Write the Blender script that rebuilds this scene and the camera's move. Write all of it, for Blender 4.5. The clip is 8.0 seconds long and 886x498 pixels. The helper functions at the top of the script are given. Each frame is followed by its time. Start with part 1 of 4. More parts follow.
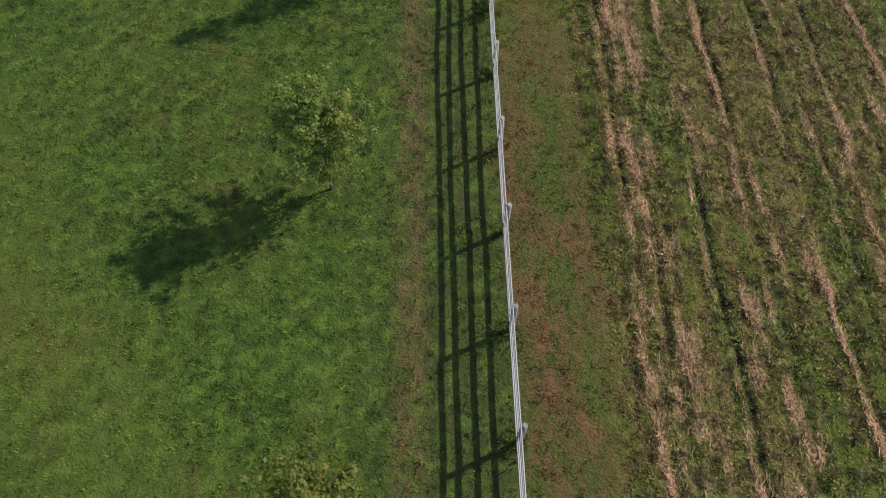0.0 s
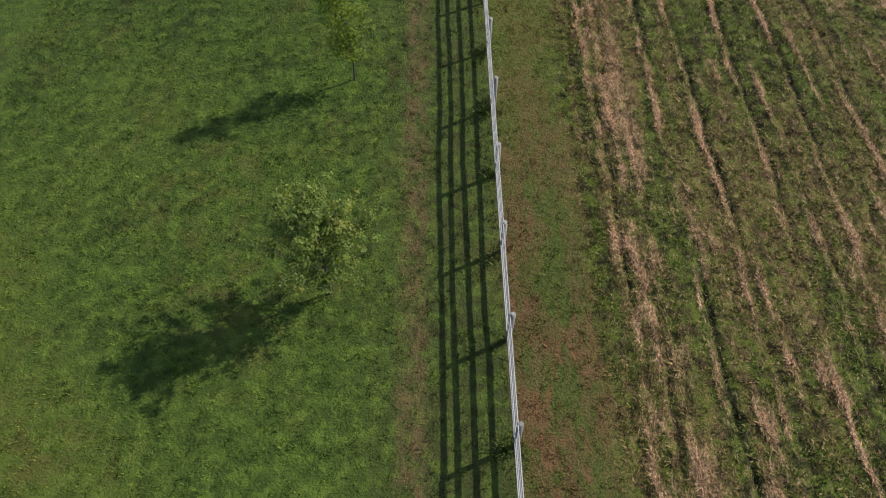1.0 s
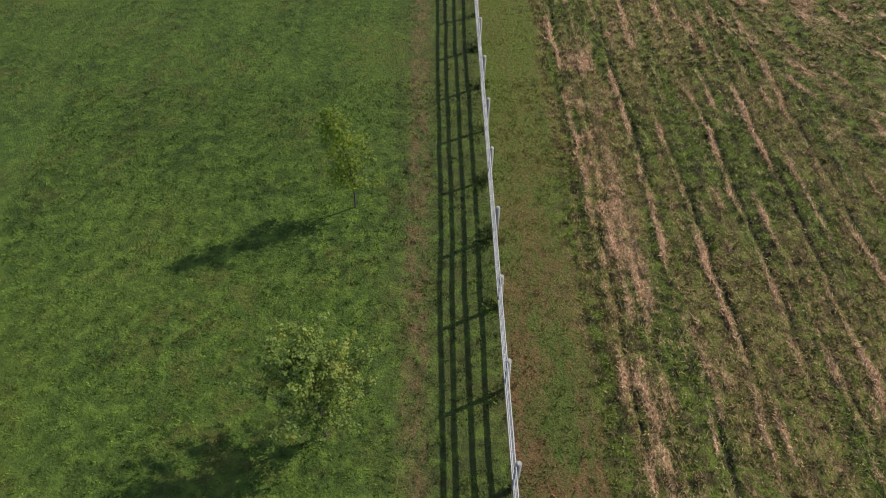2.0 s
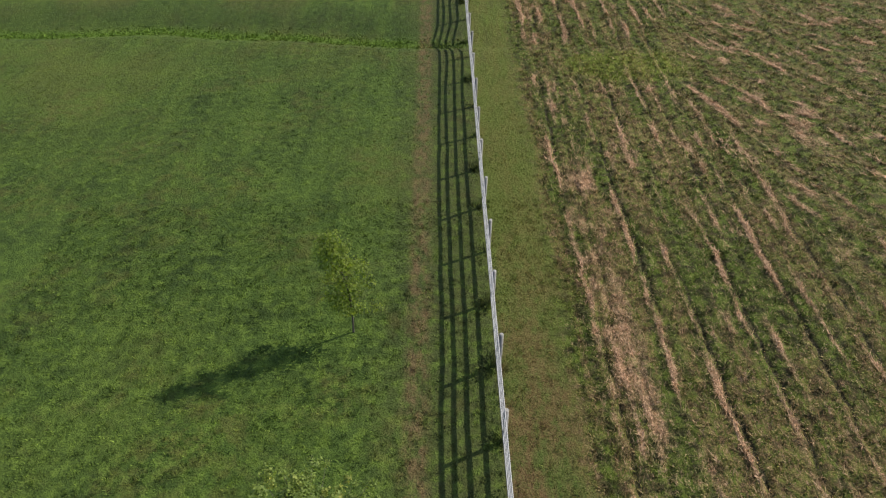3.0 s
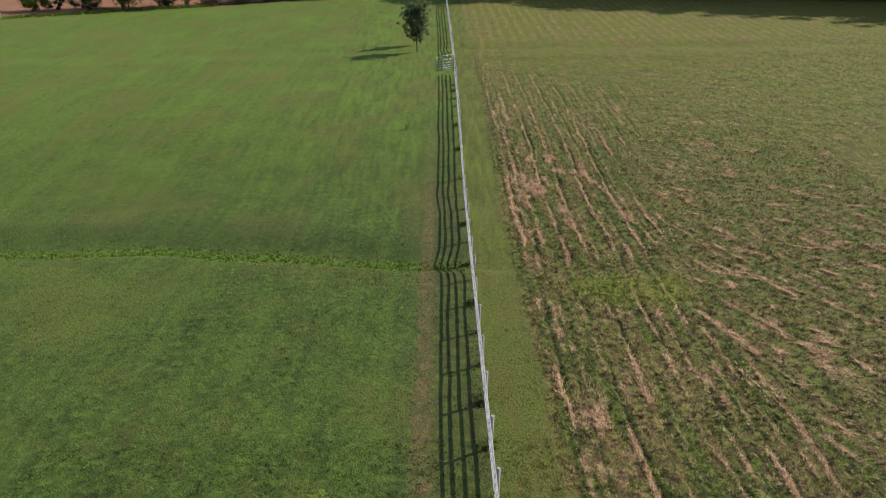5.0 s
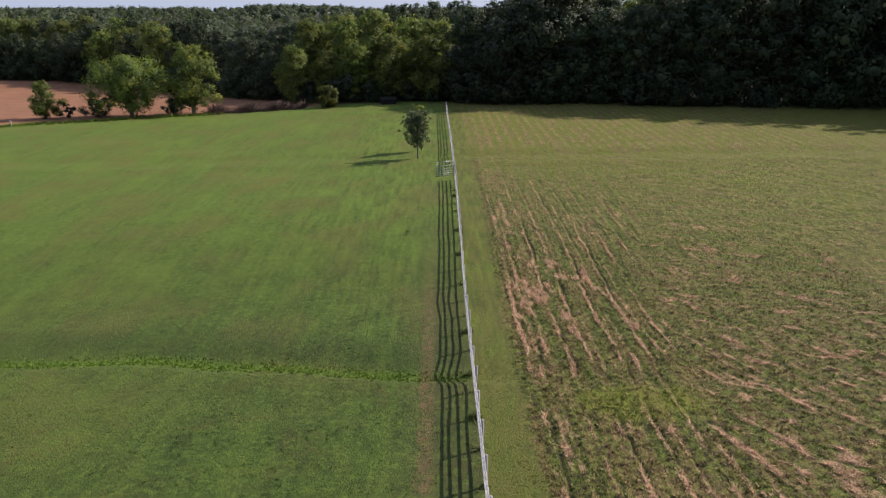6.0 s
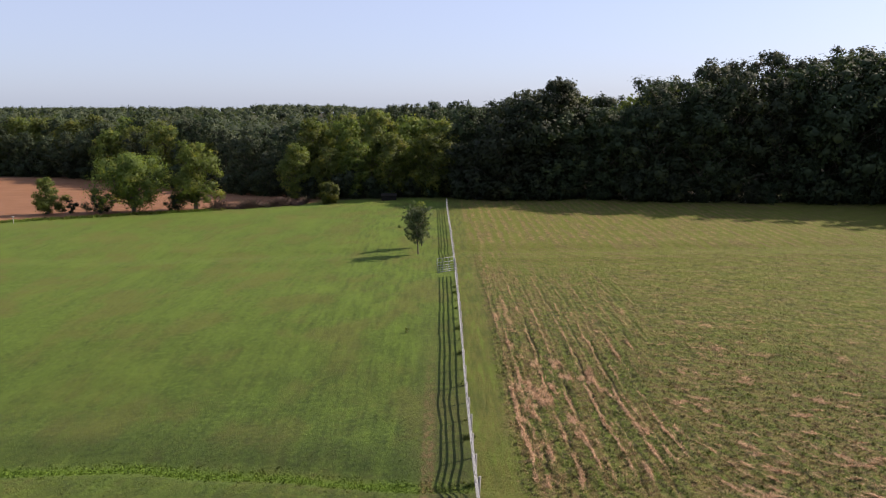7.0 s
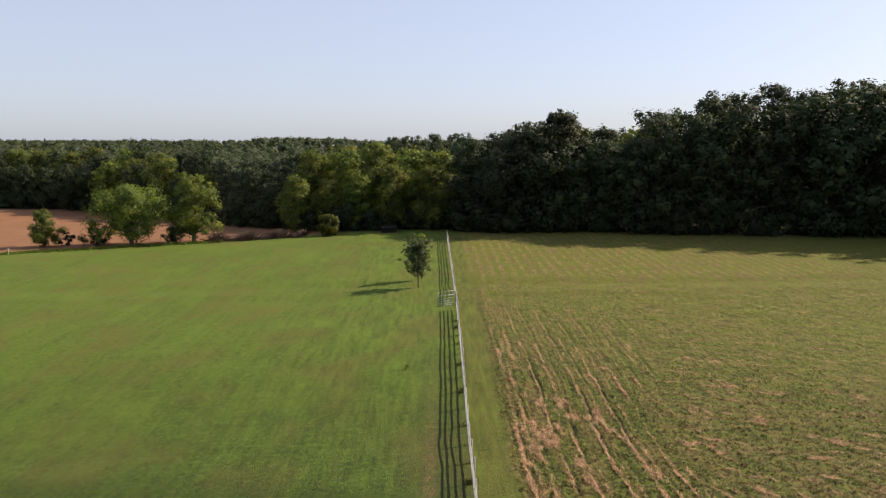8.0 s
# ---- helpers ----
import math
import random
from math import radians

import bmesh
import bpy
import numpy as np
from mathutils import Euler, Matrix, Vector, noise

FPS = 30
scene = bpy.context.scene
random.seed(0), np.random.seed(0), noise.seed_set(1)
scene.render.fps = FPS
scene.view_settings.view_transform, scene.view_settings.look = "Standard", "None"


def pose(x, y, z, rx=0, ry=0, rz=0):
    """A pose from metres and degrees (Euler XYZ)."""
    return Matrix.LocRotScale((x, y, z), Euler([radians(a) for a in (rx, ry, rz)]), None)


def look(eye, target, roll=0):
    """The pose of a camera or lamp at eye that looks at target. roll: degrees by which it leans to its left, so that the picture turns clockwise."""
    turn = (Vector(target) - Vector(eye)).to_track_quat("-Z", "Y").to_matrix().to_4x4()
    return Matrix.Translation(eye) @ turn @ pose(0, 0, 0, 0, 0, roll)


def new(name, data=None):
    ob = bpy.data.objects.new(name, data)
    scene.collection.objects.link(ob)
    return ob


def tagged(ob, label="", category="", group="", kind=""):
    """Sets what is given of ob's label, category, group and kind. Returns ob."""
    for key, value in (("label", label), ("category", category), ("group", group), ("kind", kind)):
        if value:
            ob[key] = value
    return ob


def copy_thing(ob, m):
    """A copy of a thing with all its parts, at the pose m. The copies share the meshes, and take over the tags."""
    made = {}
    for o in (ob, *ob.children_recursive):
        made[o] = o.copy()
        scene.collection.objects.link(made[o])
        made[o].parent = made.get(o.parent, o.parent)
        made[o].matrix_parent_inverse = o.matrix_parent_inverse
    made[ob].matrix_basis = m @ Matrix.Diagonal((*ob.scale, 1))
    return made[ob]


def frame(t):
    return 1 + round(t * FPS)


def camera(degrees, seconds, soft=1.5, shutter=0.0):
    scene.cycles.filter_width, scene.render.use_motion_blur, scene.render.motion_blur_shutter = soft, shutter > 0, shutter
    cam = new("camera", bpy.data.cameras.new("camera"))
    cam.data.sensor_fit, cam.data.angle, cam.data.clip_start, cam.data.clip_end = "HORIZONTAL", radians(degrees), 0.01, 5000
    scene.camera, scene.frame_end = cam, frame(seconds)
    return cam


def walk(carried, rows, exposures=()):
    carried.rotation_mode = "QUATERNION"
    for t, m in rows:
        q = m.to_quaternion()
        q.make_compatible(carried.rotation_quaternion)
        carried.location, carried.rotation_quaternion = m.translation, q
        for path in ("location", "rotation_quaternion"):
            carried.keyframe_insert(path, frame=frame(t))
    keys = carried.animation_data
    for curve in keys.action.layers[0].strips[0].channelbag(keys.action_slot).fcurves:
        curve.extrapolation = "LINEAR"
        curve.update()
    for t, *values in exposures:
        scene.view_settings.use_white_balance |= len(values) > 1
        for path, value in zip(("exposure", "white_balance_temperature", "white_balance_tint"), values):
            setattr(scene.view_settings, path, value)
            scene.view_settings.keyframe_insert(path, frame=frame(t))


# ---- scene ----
cam = camera(62.15, 8.0, soft=1.25)
PATH = [
    (0.0, pose(0.000, 0.735, 14.507, 27.41, 0, -0.45) @ pose(0, 0, 0, 0, 0, -0.28)),
    (0.5, pose(-0.007, 1.244, 14.558, 29.75, 0, -0.45) @ pose(0, 0, 0, 0, 0, -0.24)),
    (1.0, pose(-0.026, 1.761, 14.600, 32.48, 0, -0.47) @ pose(0, 0, 0, 0, 0, -0.19)),
    (1.5, pose(-0.026, 2.254, 14.606, 36.08, 0, -0.44) @ pose(0, 0, 0, 0, 0, -0.19)),
    (2.8, pose(-0.023, 3.469, 14.553, 47.01, 0, -0.35) @ pose(0, 0, 0, 0, 0, -0.17)),
    (3.0, pose(-0.036, 3.625, 14.535, 48.42, 0, -0.36) @ pose(0, 0, 0, 0, 0, -0.15)),
    (3.5, pose(-0.070, 4.087, 14.508, 52.26, 0, -0.40) @ pose(0, 0, 0, 0, 0, -0.05)),
    (4.0, pose(-0.087, 4.617, 14.483, 56.39, 0, -0.42) @ pose(0, 0, 0, 0, 0, -0.04)),
    (4.5, pose(-0.089, 5.099, 14.455, 60.24, 0, -0.39) @ pose(0, 0, 0, 0, 0, -0.02)),
    (6.0, pose(-0.134, 6.569, 14.342, 72.06, 0, -0.38) @ pose(0, 0, 0, 0, 0, 0.06)),
    (6.5, pose(-0.141, 7.095, 14.341, 75.72, 0, -0.36) @ pose(0, 0, 0, 0, 0, 0.04)),
    (7.0, pose(-0.160, 7.671, 14.321, 79.36, 0, -0.37) @ pose(0, 0, 0, 0, 0, 0.07)),
    (7.5, pose(-0.196, 8.351, 14.220, 81.78, 0, -0.37) @ pose(0, 0, 0, 0, 0, 0.11)),
    (8.0, pose(-0.226, 9.114, 14.169, 81.86, 0, -0.36) @ pose(0, 0, 0, 0, 0, 0.10)),
]
EXPOSURES = [(0.0, 0.25, 6500, 10), (1.5, 0.31, 6500, 10), (3.0, 0.45, 6500, 10), (4.5, 0.51, 6500, 10), (6.3, 0.61, 6550, 23), (7.2, 0.64, 7200, 20), (8.0, 0.66, 7700, 17)]
walk(cam, PATH, exposures=EXPOSURES)

# ---- world and sun ----
SUN_AZ, SUN_EL = 64.7, 36.6        # degrees clockwise from +y, degrees above the horizon
world = bpy.data.worlds.new("sky")
scene.world = world
world.use_nodes = True
wn, wl = world.node_tree.nodes, world.node_tree.links
sky = wn.new("ShaderNodeTexSky")
sky.sky_type = 'NISHITA'
sky.sun_disc = False
sky.sun_elevation = radians(SUN_EL)
sky.sun_rotation = radians(SUN_AZ)
sky.altitude = 100
sky.air_density = 0.85
sky.dust_density = 1.7
sky.ozone_density = 3.2
tint = wn.new("ShaderNodeMix")
tint.data_type, tint.blend_type = 'RGBA', 'MULTIPLY'
tint.inputs[0].default_value = 1.0
tint.inputs[7].default_value = (0.85, 1.0, 1.29, 1)
wl.new(sky.outputs["Color"], tint.inputs[6])
hazy = wn.new("ShaderNodeMix")
hazy.data_type = 'RGBA'
hazy.inputs[0].default_value = 0.50
hazy.inputs[7].default_value = (6.0, 7.2, 8.8, 1)
wl.new(tint.outputs[2], hazy.inputs[6])
wl.new(hazy.outputs[2], wn["Background"].inputs["Color"])
wn["Background"].inputs["Strength"].default_value = 0.081

sun_data = bpy.data.lights.new("sun", "SUN")
sun_data.energy = 5.0
sun_data.angle = radians(0.55)
sun_data.color = (1.0, 0.93, 0.80)
sun = new("sun", sun_data)
az, el = radians(SUN_AZ), radians(SUN_EL)
to_sun = Vector((math.sin(az) * math.cos(el), math.cos(az) * math.cos(el), math.sin(el)))
sun.matrix_world = look(to_sun * 200, (0, 0, 0))


# ---- the lie of the land ----
PROFILE = ((-400, 6.0), (-60, 2.4), (-20, 1.0), (0, 0.0), (20, -1.013), (35, -1.773), (44, -2.28), (48, -2.40),
           (52, -2.12), (55.3, -1.80), (60, -1.50), (65, -1.34), (70, -1.28), (76, -1.36), (88, -1.50), (100, -1.36),
           (128, -1.1), (160, -1.3), (230, -1.8), (300, -5), (420, -7.5), (700, -6), (1000, -2), (1500, 4), (2400, 2), (4800, 0))
_py = np.arange(-420, 4800, 0.5)
_pz = np.interp(_py, [p[0] for p in PROFILE], [p[1] for p in PROFILE])
_k = np.exp(-np.linspace(-2, 2, 17) ** 2)
_k /= _k.sum()
_pz = np.convolve(np.pad(_pz, 8, mode="edge"), _k, mode="valid")


def smooth(a, b, v):
    s = np.clip((v - a) / (b - a), 0, 1)
    return s * s * (3 - 2 * s)


def crest(x):
    """Where the mown field tips over to the tilled one."""
    return 133 + (np.minimum(x, -15) + 21) * 0.47


DITCH_X = (-60, -24, -19, -14.6, -10.4, -5.1, -2.2, 0, 12)
DITCH_Y = (4.0, 3.65, 3.5, 3.1, 2.1, 0.8, 0.3, 0, -0.3)


def ditch_y(x):
    return 37.7 + np.interp(x, DITCH_X, DITCH_Y) + 0.12 * np.sin(x * 0.7)


def lattice(i, j, seed):
    """A random number from -1 to 1 for each whole (i, j)."""
    n = (i * 374761393 + j * 668265263 + seed * 974711) & 0xFFFFFFFF
    n = ((n ^ (n >> 13)) * 1274126177) & 0xFFFFFFFF
    return ((n ^ (n >> 16)) & 0xFFFF) / 32767.5 - 1


def waves(x, y, seed, scale):
    """Smooth random relief without any direction, about -1 to 1."""
    x, y = np.broadcast_arrays(np.asarray(x, float), np.asarray(y, float))
    z = np.zeros(x.shape)
    for octave, (cell, amp) in enumerate(((0.50, 1.0), (0.23, 0.5))):
        u, v = x / (scale * cell) + 17.3 * octave, y / (scale * cell) - 9.1 * octave
        i, j = np.floor(u).astype(np.int64), np.floor(v).astype(np.int64)
        fu, fv = u - i, v - j
        fu, fv = fu * fu * (3 - 2 * fu), fv * fv * (3 - 2 * fv)
        k = seed * 7 + octave
        z += amp * ((lattice(i, j, k) * (1 - fu) + lattice(i + 1, j, k) * fu) * (1 - fv)
                    + (lattice(i, j + 1, k) * (1 - fu) + lattice(i + 1, j + 1, k) * fu) * fv)
    return z


def rows_along(x, y):
    """1 where the mown hay lies in rows along the fence, 0 where it lies across."""
    edge = np.interp(y, (0, 14, 26, 40, 60, 80), (17, 15, 11, 11.5, 15, 17)) + 1.2 * waves(x, y, 5, 14)
    near = 1 - smooth(-1.0, 1.0, x - edge)
    far = smooth(91, 98, y + 0.08 * x + 2 * waves(x, y, 6, 25)) * (1 - smooth(50, 62, x))
    return np.maximum(near * (1 - smooth(78, 86, y) * smooth(6, 9, x)), far)


def strips(u, v, spacing, width, seed):
    """Uneven strips across u, each wandering and fading along v: 0 to about 1.3."""
    u = u / spacing
    i = np.floor(u)
    h1 = np.mod(np.sin(i * 12.9898 + seed) * 4375.85, 1.0)
    h2 = np.mod(np.sin(i * 78.233 + seed) * 1375.31, 1.0)
    mid = 0.5 + 0.34 * (h1 - 0.5) + 0.10 * np.sin(v * 0.31 + h2 * 20) + 0.05 * np.sin(v * 1.13 + h1 * 30) + 0.025 * np.sin(v * 3.7 + h2 * 9)
    amp = 0.10 + 0.95 * h2 * h2 + 0.36 * np.sin(v * (0.22 + 0.2 * h1) + h1 * 17) + 0.22 * np.sin(v * 0.83 + h2 * 31) + 0.15 * np.sin(v * 2.3 + h1 * 50)
    w = width * (0.7 + 0.8 * h1)
    return np.clip(amp, 0, 1.3) * np.exp(-((u - i - mid) / w) ** 2)


# rows raked along the fence: distance across, strength
ROWS = ((3.78, 0.35), (4.3, 0.95), (4.72, 0.75), (5.1, 0.6), (6.05, 0.95), (7.15, 0.90), (7.6, 0.45), (8.6, 0.95), (9.25, 0.65), (10.1, 0.95),
        (10.75, 0.6), (11.6, 0.85), (12.3, 0.5), (12.9, 0.85), (13.7, 0.5), (14.3, 0.8), (15.8, 0.7))


def raked(x, y):
    """Straw lying on the raked rows, and the rut beside each."""
    x = x - 0.30 * smooth(35, 39.5, y) * smooth(4.0, 6, x) + 0.012 * np.clip(y - 52, 0, 60)
    ragged = 0.045 * waves(x, y * 0.6, 14, 0.7) + 0.035 * waves(x, y, 16, 2.0)
    lie, rut = np.zeros(np.broadcast(x, y).shape), np.zeros(np.broadcast(x, y).shape)
    for i, (c, a) in enumerate(ROWS):
        d = x + ragged - c - 0.04 * np.sin(y * 0.31 + i * 2.1) - 0.03 * np.sin(y * 1.13 + i * 5) - 0.02 * np.sin(y * 3.7 + i)
        amp = a * np.clip(0.74 + 0.30 * np.sin(y * (0.25 + 0.03 * i) + i * 1.7) + 0.24 * np.sin(y * 0.9 + i * 3) + 0.18 * np.sin(y * 2.3 + i * 7), 0.42, 1.2)
        w = 0.06 + 0.07 * np.sin(y * 0.6 + i * 4) ** 2
        lie = np.maximum(lie, amp * np.exp(-(d / w) ** 2))
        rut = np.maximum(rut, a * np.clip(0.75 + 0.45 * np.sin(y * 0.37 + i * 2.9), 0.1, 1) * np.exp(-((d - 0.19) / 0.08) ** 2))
    return lie, rut


def rows_height(x, y, with_rut=False):
    """Low ridges of cut hay, beyond the strip along the fence."""
    x, y = np.asarray(x, float), np.asarray(y, float)
    along = rows_along(x, y)
    wob = 0.10 * waves(x, y, 7, 9)
    ra, rut = raked(x, y)
    grain_x, grain_y = x * np.interp(along, (0, 1), (0.4, 1)), y * np.interp(along, (0, 1), (1, 0.35))
    fine = waves(grain_x, grain_y, 10, 0.8) + waves(grain_x, grain_y, 13, 0.37)
    mat = smooth(4.0, 4.4, x) * (1 - smooth(5.3, 6.0, x)) * np.clip(0.30 + 0.30 * waves(x, y * 0.3, 11, 3) + 0.22 * fine, 0, 0.55)
    mat = np.maximum(mat, 0.60 * np.clip(waves(x, y * 0.3, 12, 1.8) + 0.6 * fine - 0.42, 0, 1))
    ra = np.maximum(ra, mat) * (1 + 0.30 * smooth(37, 40, y) * (1 - smooth(50, 60, y)))
    ra = np.where(y > 90, 0.3 * strips(x + wob, y, 1.31, 0.17, 3.0), ra)
    bow, level = 0.33 * y + 0.95 * x + 4 * wob, y + 0.30 * x + 2 * wob
    late = smooth(42, 54, y + 0.1 * x)
    broken = np.clip(0.50 + 0.6 * waves(x, y, 17, 4.0) + 1.0 * waves(x, y, 18, 1.7), 0, 1.25)
    rc = np.maximum(1.05 * strips(bow, y - 0.3 * x, 0.80, 0.15, 7.0) * (1 - late), (0.45 + 0.5 * late) * strips(level, x, 1.05, 0.12, 5.0)) * broken
    rc = np.maximum(rc, 0.85 * ra * (1 - smooth(26, 40, y)))
    rc = np.maximum(rc, 0.70 * np.clip(waves(1.3 * bow, 0.5 * (y - 0.3 * x), 15, 1.3) + 0.6 * fine - 0.42, 0, 1))
    h = along * ra + (1 - along) * rc * np.interp(y, (20, 32, 58, 75), (0.75, 1.0, 0.95, 0.6))
    gap = 1 - np.exp(-((y - 36.0) / 1.6) ** 2) * (1 - smooth(8, 12, x))
    h = np.clip(h * gap * smooth(3.5, 4.2, x) * (0.88 + 0.25 * waves(x * 2, y, 9, 3) + 0.20 * fine), 0, 1.3)
    h = h * (1 - 0.25 * along * smooth(55, 78, y))
    if with_rut:
        return h, rut * along * gap * (1 - smooth(58, 84, y))
    return h


def ground_z(x, y):
    x, y = np.asarray(x, float), np.asarray(y, float)
    z = np.interp(y, _py, _pz)
    near = 1 - smooth(150, 260, y)
    z = z - (0.03 + 0.015 * (1 - smooth(50, 80, y))) * np.clip(-x - 3, 0, 30) * near + 0.012 * np.clip(x - 5, 0, 60) * smooth(55, 90, y) * near
    beyond = y - crest(x)
    side = smooth(-12, -24, x)
    z = z - 3.6 * smooth(-3, 100, beyond) * side * (1 - smooth(260, 420, y))
    d = y - ditch_y(x)
    z = z - 0.30 * np.exp(-(d / np.where(d < 0, 0.8, 1.9)) ** 2) * (1 - 0.45 * smooth(1.5, 6, x)) * (1 - smooth(25, 45, np.abs(x)))
    z = z + 0.035 * waves(x, y, 1, 7) * (1 - smooth(200, 300, y)) + 0.012 * waves(x, y, 2, 1.9)
    z = z - 0.13 * np.exp(-((y - 91) / 2.0) ** 2) + 0.09 * np.exp(-((y - 86) / 1.8) ** 2)
    x, y = np.broadcast_arrays(x, y)
    z = np.array(z)
    m = (x > 3.4) & (x < 90) & (y > -4) & (y < 130)
    if m.any():
        lie, rut = rows_height(x[m], y[m], True)
        tufts = (0.030 * waves(x[m], y[m], 21, 1.0) + 0.026 * waves(x[m], y[m], 22, 0.5)) * (1 - smooth(60, 85, y[m]))
        z[m] += (0.06 * lie - 0.09 * rut) * (1 - smooth(80, 130, y[m])) + tufts * smooth(3.4, 4.4, x[m])
    return z


def gz(x, y):
    return float(ground_z(x, y))


# ---- materials ----
def material(name):
    m = bpy.data.materials.new(name)
    m.use_nodes = True
    nt = m.node_tree
    return m, nt, nt.nodes["Principled BSDF"]


class Nodes:
    """Short spelling for a node tree."""

    def __init__(self, nt):
        self.nt = nt

    def put(self, socket, v):
        if hasattr(v, "is_output"):
            self.nt.links.new(v, socket)
        else:
            socket.default_value = v

    def math(self, op, a, b=0.0, c=0.0, clamp=False):
        n = self.nt.nodes.new("ShaderNodeMath")
        n.operation, n.use_clamp = op, clamp
        for i, v in enumerate((a, b, c)):
            self.put(n.inputs[i], v)
        return n.outputs[0]

    def mix(self, f, a, b):
        n = self.nt.nodes.new("ShaderNodeMix")
        n.data_type = 'RGBA'
        self.put(n.inputs[0], f)
        for i, v in ((6, a), (7, b)):
            self.put(n.inputs[i], v if hasattr(v, "is_output") else (*v, 1))
        return n.outputs[2]

    def noise(self, vec, scale, detail=3, rough=0.55, dist=0.0):
        n = self.nt.nodes.new("ShaderNodeTexNoise")
        if vec is not None:
            self.nt.links.new(vec, n.inputs["Vector"])
        n.inputs["Scale"].default_value = scale
        n.inputs["Detail"].default_value = detail
        n.inputs["Roughness"].default_value = rough
        n.inputs["Distortion"].default_value = dist
        return n.outputs["Fac"]

    def ramp(self, v, a, b):
        n = self.nt.nodes.new("ShaderNodeMapRange")
        n.interpolation_type = 'SMOOTHSTEP'
        self.put(n.inputs[0], v)
        self.put(n.inputs[1], a)
        self.put(n.inputs[2], b)
        return n.outputs[0]

    def combine(self, x, y, z=0.0):
        n = self.nt.nodes.new("ShaderNodeCombineXYZ")
        for i, v in enumerate((x, y, z)):
            self.put(n.inputs[i], v)
        return n.outputs[0]

    def bump(self, h, strength, distance):
        n = self.nt.nodes.new("ShaderNodeBump")
        n.inputs["Strength"].default_value = strength
        n.inputs["Distance"].default_value = distance
        self.nt.links.new(h, n.inputs["Height"])
        return n.outputs[0]


def field_nodes(nt):
    """The colours of the whole land, by place: lawn, fence strips, hay stubble, tilled soil, wood floor."""
    g = Nodes(nt)
    tc = nt.nodes.new("ShaderNodeTexCoord")
    pos = tc.outputs["Object"]
    sep = nt.nodes.new("ShaderNodeSeparateXYZ")
    nt.links.new(pos, sep.inputs[0])
    x, y = sep.outputs[0], sep.outputs[1]
    flat = g.combine(x, y)
    n_big, n_mid = g.noise(flat, 0.07, 3), g.noise(flat, 0.45, 4, 0.6)
    n_small, n_fine = g.noise(flat, 2.6, 4, 0.65), g.noise(flat, 16, 3, 0.7)
    long = g.combine(g.math('MULTIPLY', x, 1.0), g.math('MULTIPLY', y, 0.06))
    n_stripe = g.noise(long, 1.1, 2, 0.5)
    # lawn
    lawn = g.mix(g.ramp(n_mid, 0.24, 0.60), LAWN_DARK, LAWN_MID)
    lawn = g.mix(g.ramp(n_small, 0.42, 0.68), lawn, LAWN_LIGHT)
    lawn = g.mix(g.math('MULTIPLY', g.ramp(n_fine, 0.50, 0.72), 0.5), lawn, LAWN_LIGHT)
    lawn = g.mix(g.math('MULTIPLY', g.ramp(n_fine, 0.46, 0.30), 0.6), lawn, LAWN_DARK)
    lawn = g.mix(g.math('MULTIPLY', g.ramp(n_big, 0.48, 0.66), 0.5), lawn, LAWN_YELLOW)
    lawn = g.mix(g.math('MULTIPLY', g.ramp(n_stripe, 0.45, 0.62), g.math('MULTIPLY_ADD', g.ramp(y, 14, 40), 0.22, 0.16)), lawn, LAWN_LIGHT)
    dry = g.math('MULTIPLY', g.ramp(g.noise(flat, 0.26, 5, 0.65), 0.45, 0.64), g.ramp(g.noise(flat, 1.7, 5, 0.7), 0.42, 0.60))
    # far grass yellowed in its colour to stand for backlight through the blades
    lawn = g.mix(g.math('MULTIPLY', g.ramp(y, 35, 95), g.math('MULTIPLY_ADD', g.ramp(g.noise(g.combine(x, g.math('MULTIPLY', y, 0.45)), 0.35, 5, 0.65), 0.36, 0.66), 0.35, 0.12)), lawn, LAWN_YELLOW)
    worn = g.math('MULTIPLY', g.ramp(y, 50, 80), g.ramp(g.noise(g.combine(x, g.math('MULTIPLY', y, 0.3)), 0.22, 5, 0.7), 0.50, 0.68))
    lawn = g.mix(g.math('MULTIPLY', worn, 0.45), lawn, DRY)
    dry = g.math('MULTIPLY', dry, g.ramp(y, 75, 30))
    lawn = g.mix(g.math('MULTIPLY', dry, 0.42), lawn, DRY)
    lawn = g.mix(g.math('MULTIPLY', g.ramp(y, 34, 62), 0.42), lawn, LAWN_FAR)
    mown = g.noise(g.combine(x, g.math('MULTIPLY', y, 0.12)), 2.0, 4, 0.66)
    blotch = g.noise(g.combine(x, g.math('MULTIPLY', y, 0.6)), 0.20, 4, 0.6)
    away = g.ramp(y, 24, 46)
    lines = g.math('MULTIPLY', away, g.math('MULTIPLY_ADD', g.ramp(x, -6, -17), -0.8, 1.0))
    fleck = g.noise(g.combine(x, g.math('MULTIPLY', y, 0.45)), 2.4, 4, 0.72)
    lawn = g.mix(g.math('MULTIPLY', g.math('MULTIPLY', away, g.ramp(fleck, 0.48, 0.36)), 0.30), lawn, LAWN_DARK)
    lawn = g.mix(g.math('MULTIPLY', g.math('MULTIPLY', lines, g.ramp(mown, 0.50, 0.36)), 0.40), lawn, LAWN_DARK)
    lawn = g.mix(g.math('MULTIPLY', g.math('MULTIPLY', lines, g.ramp(mown, 0.52, 0.66)), 0.40), lawn, LAWN_BRIGHT)
    lawn = g.mix(g.math('MULTIPLY', g.math('MULTIPLY', away, g.ramp(blotch, 0.52, 0.38)), 0.32), lawn, DRY)
    lawn = g.mix(g.math('MULTIPLY', g.math('MULTIPLY', away, g.ramp(blotch, 0.52, 0.66)), 0.22), lawn, LAWN_BRIGHT)
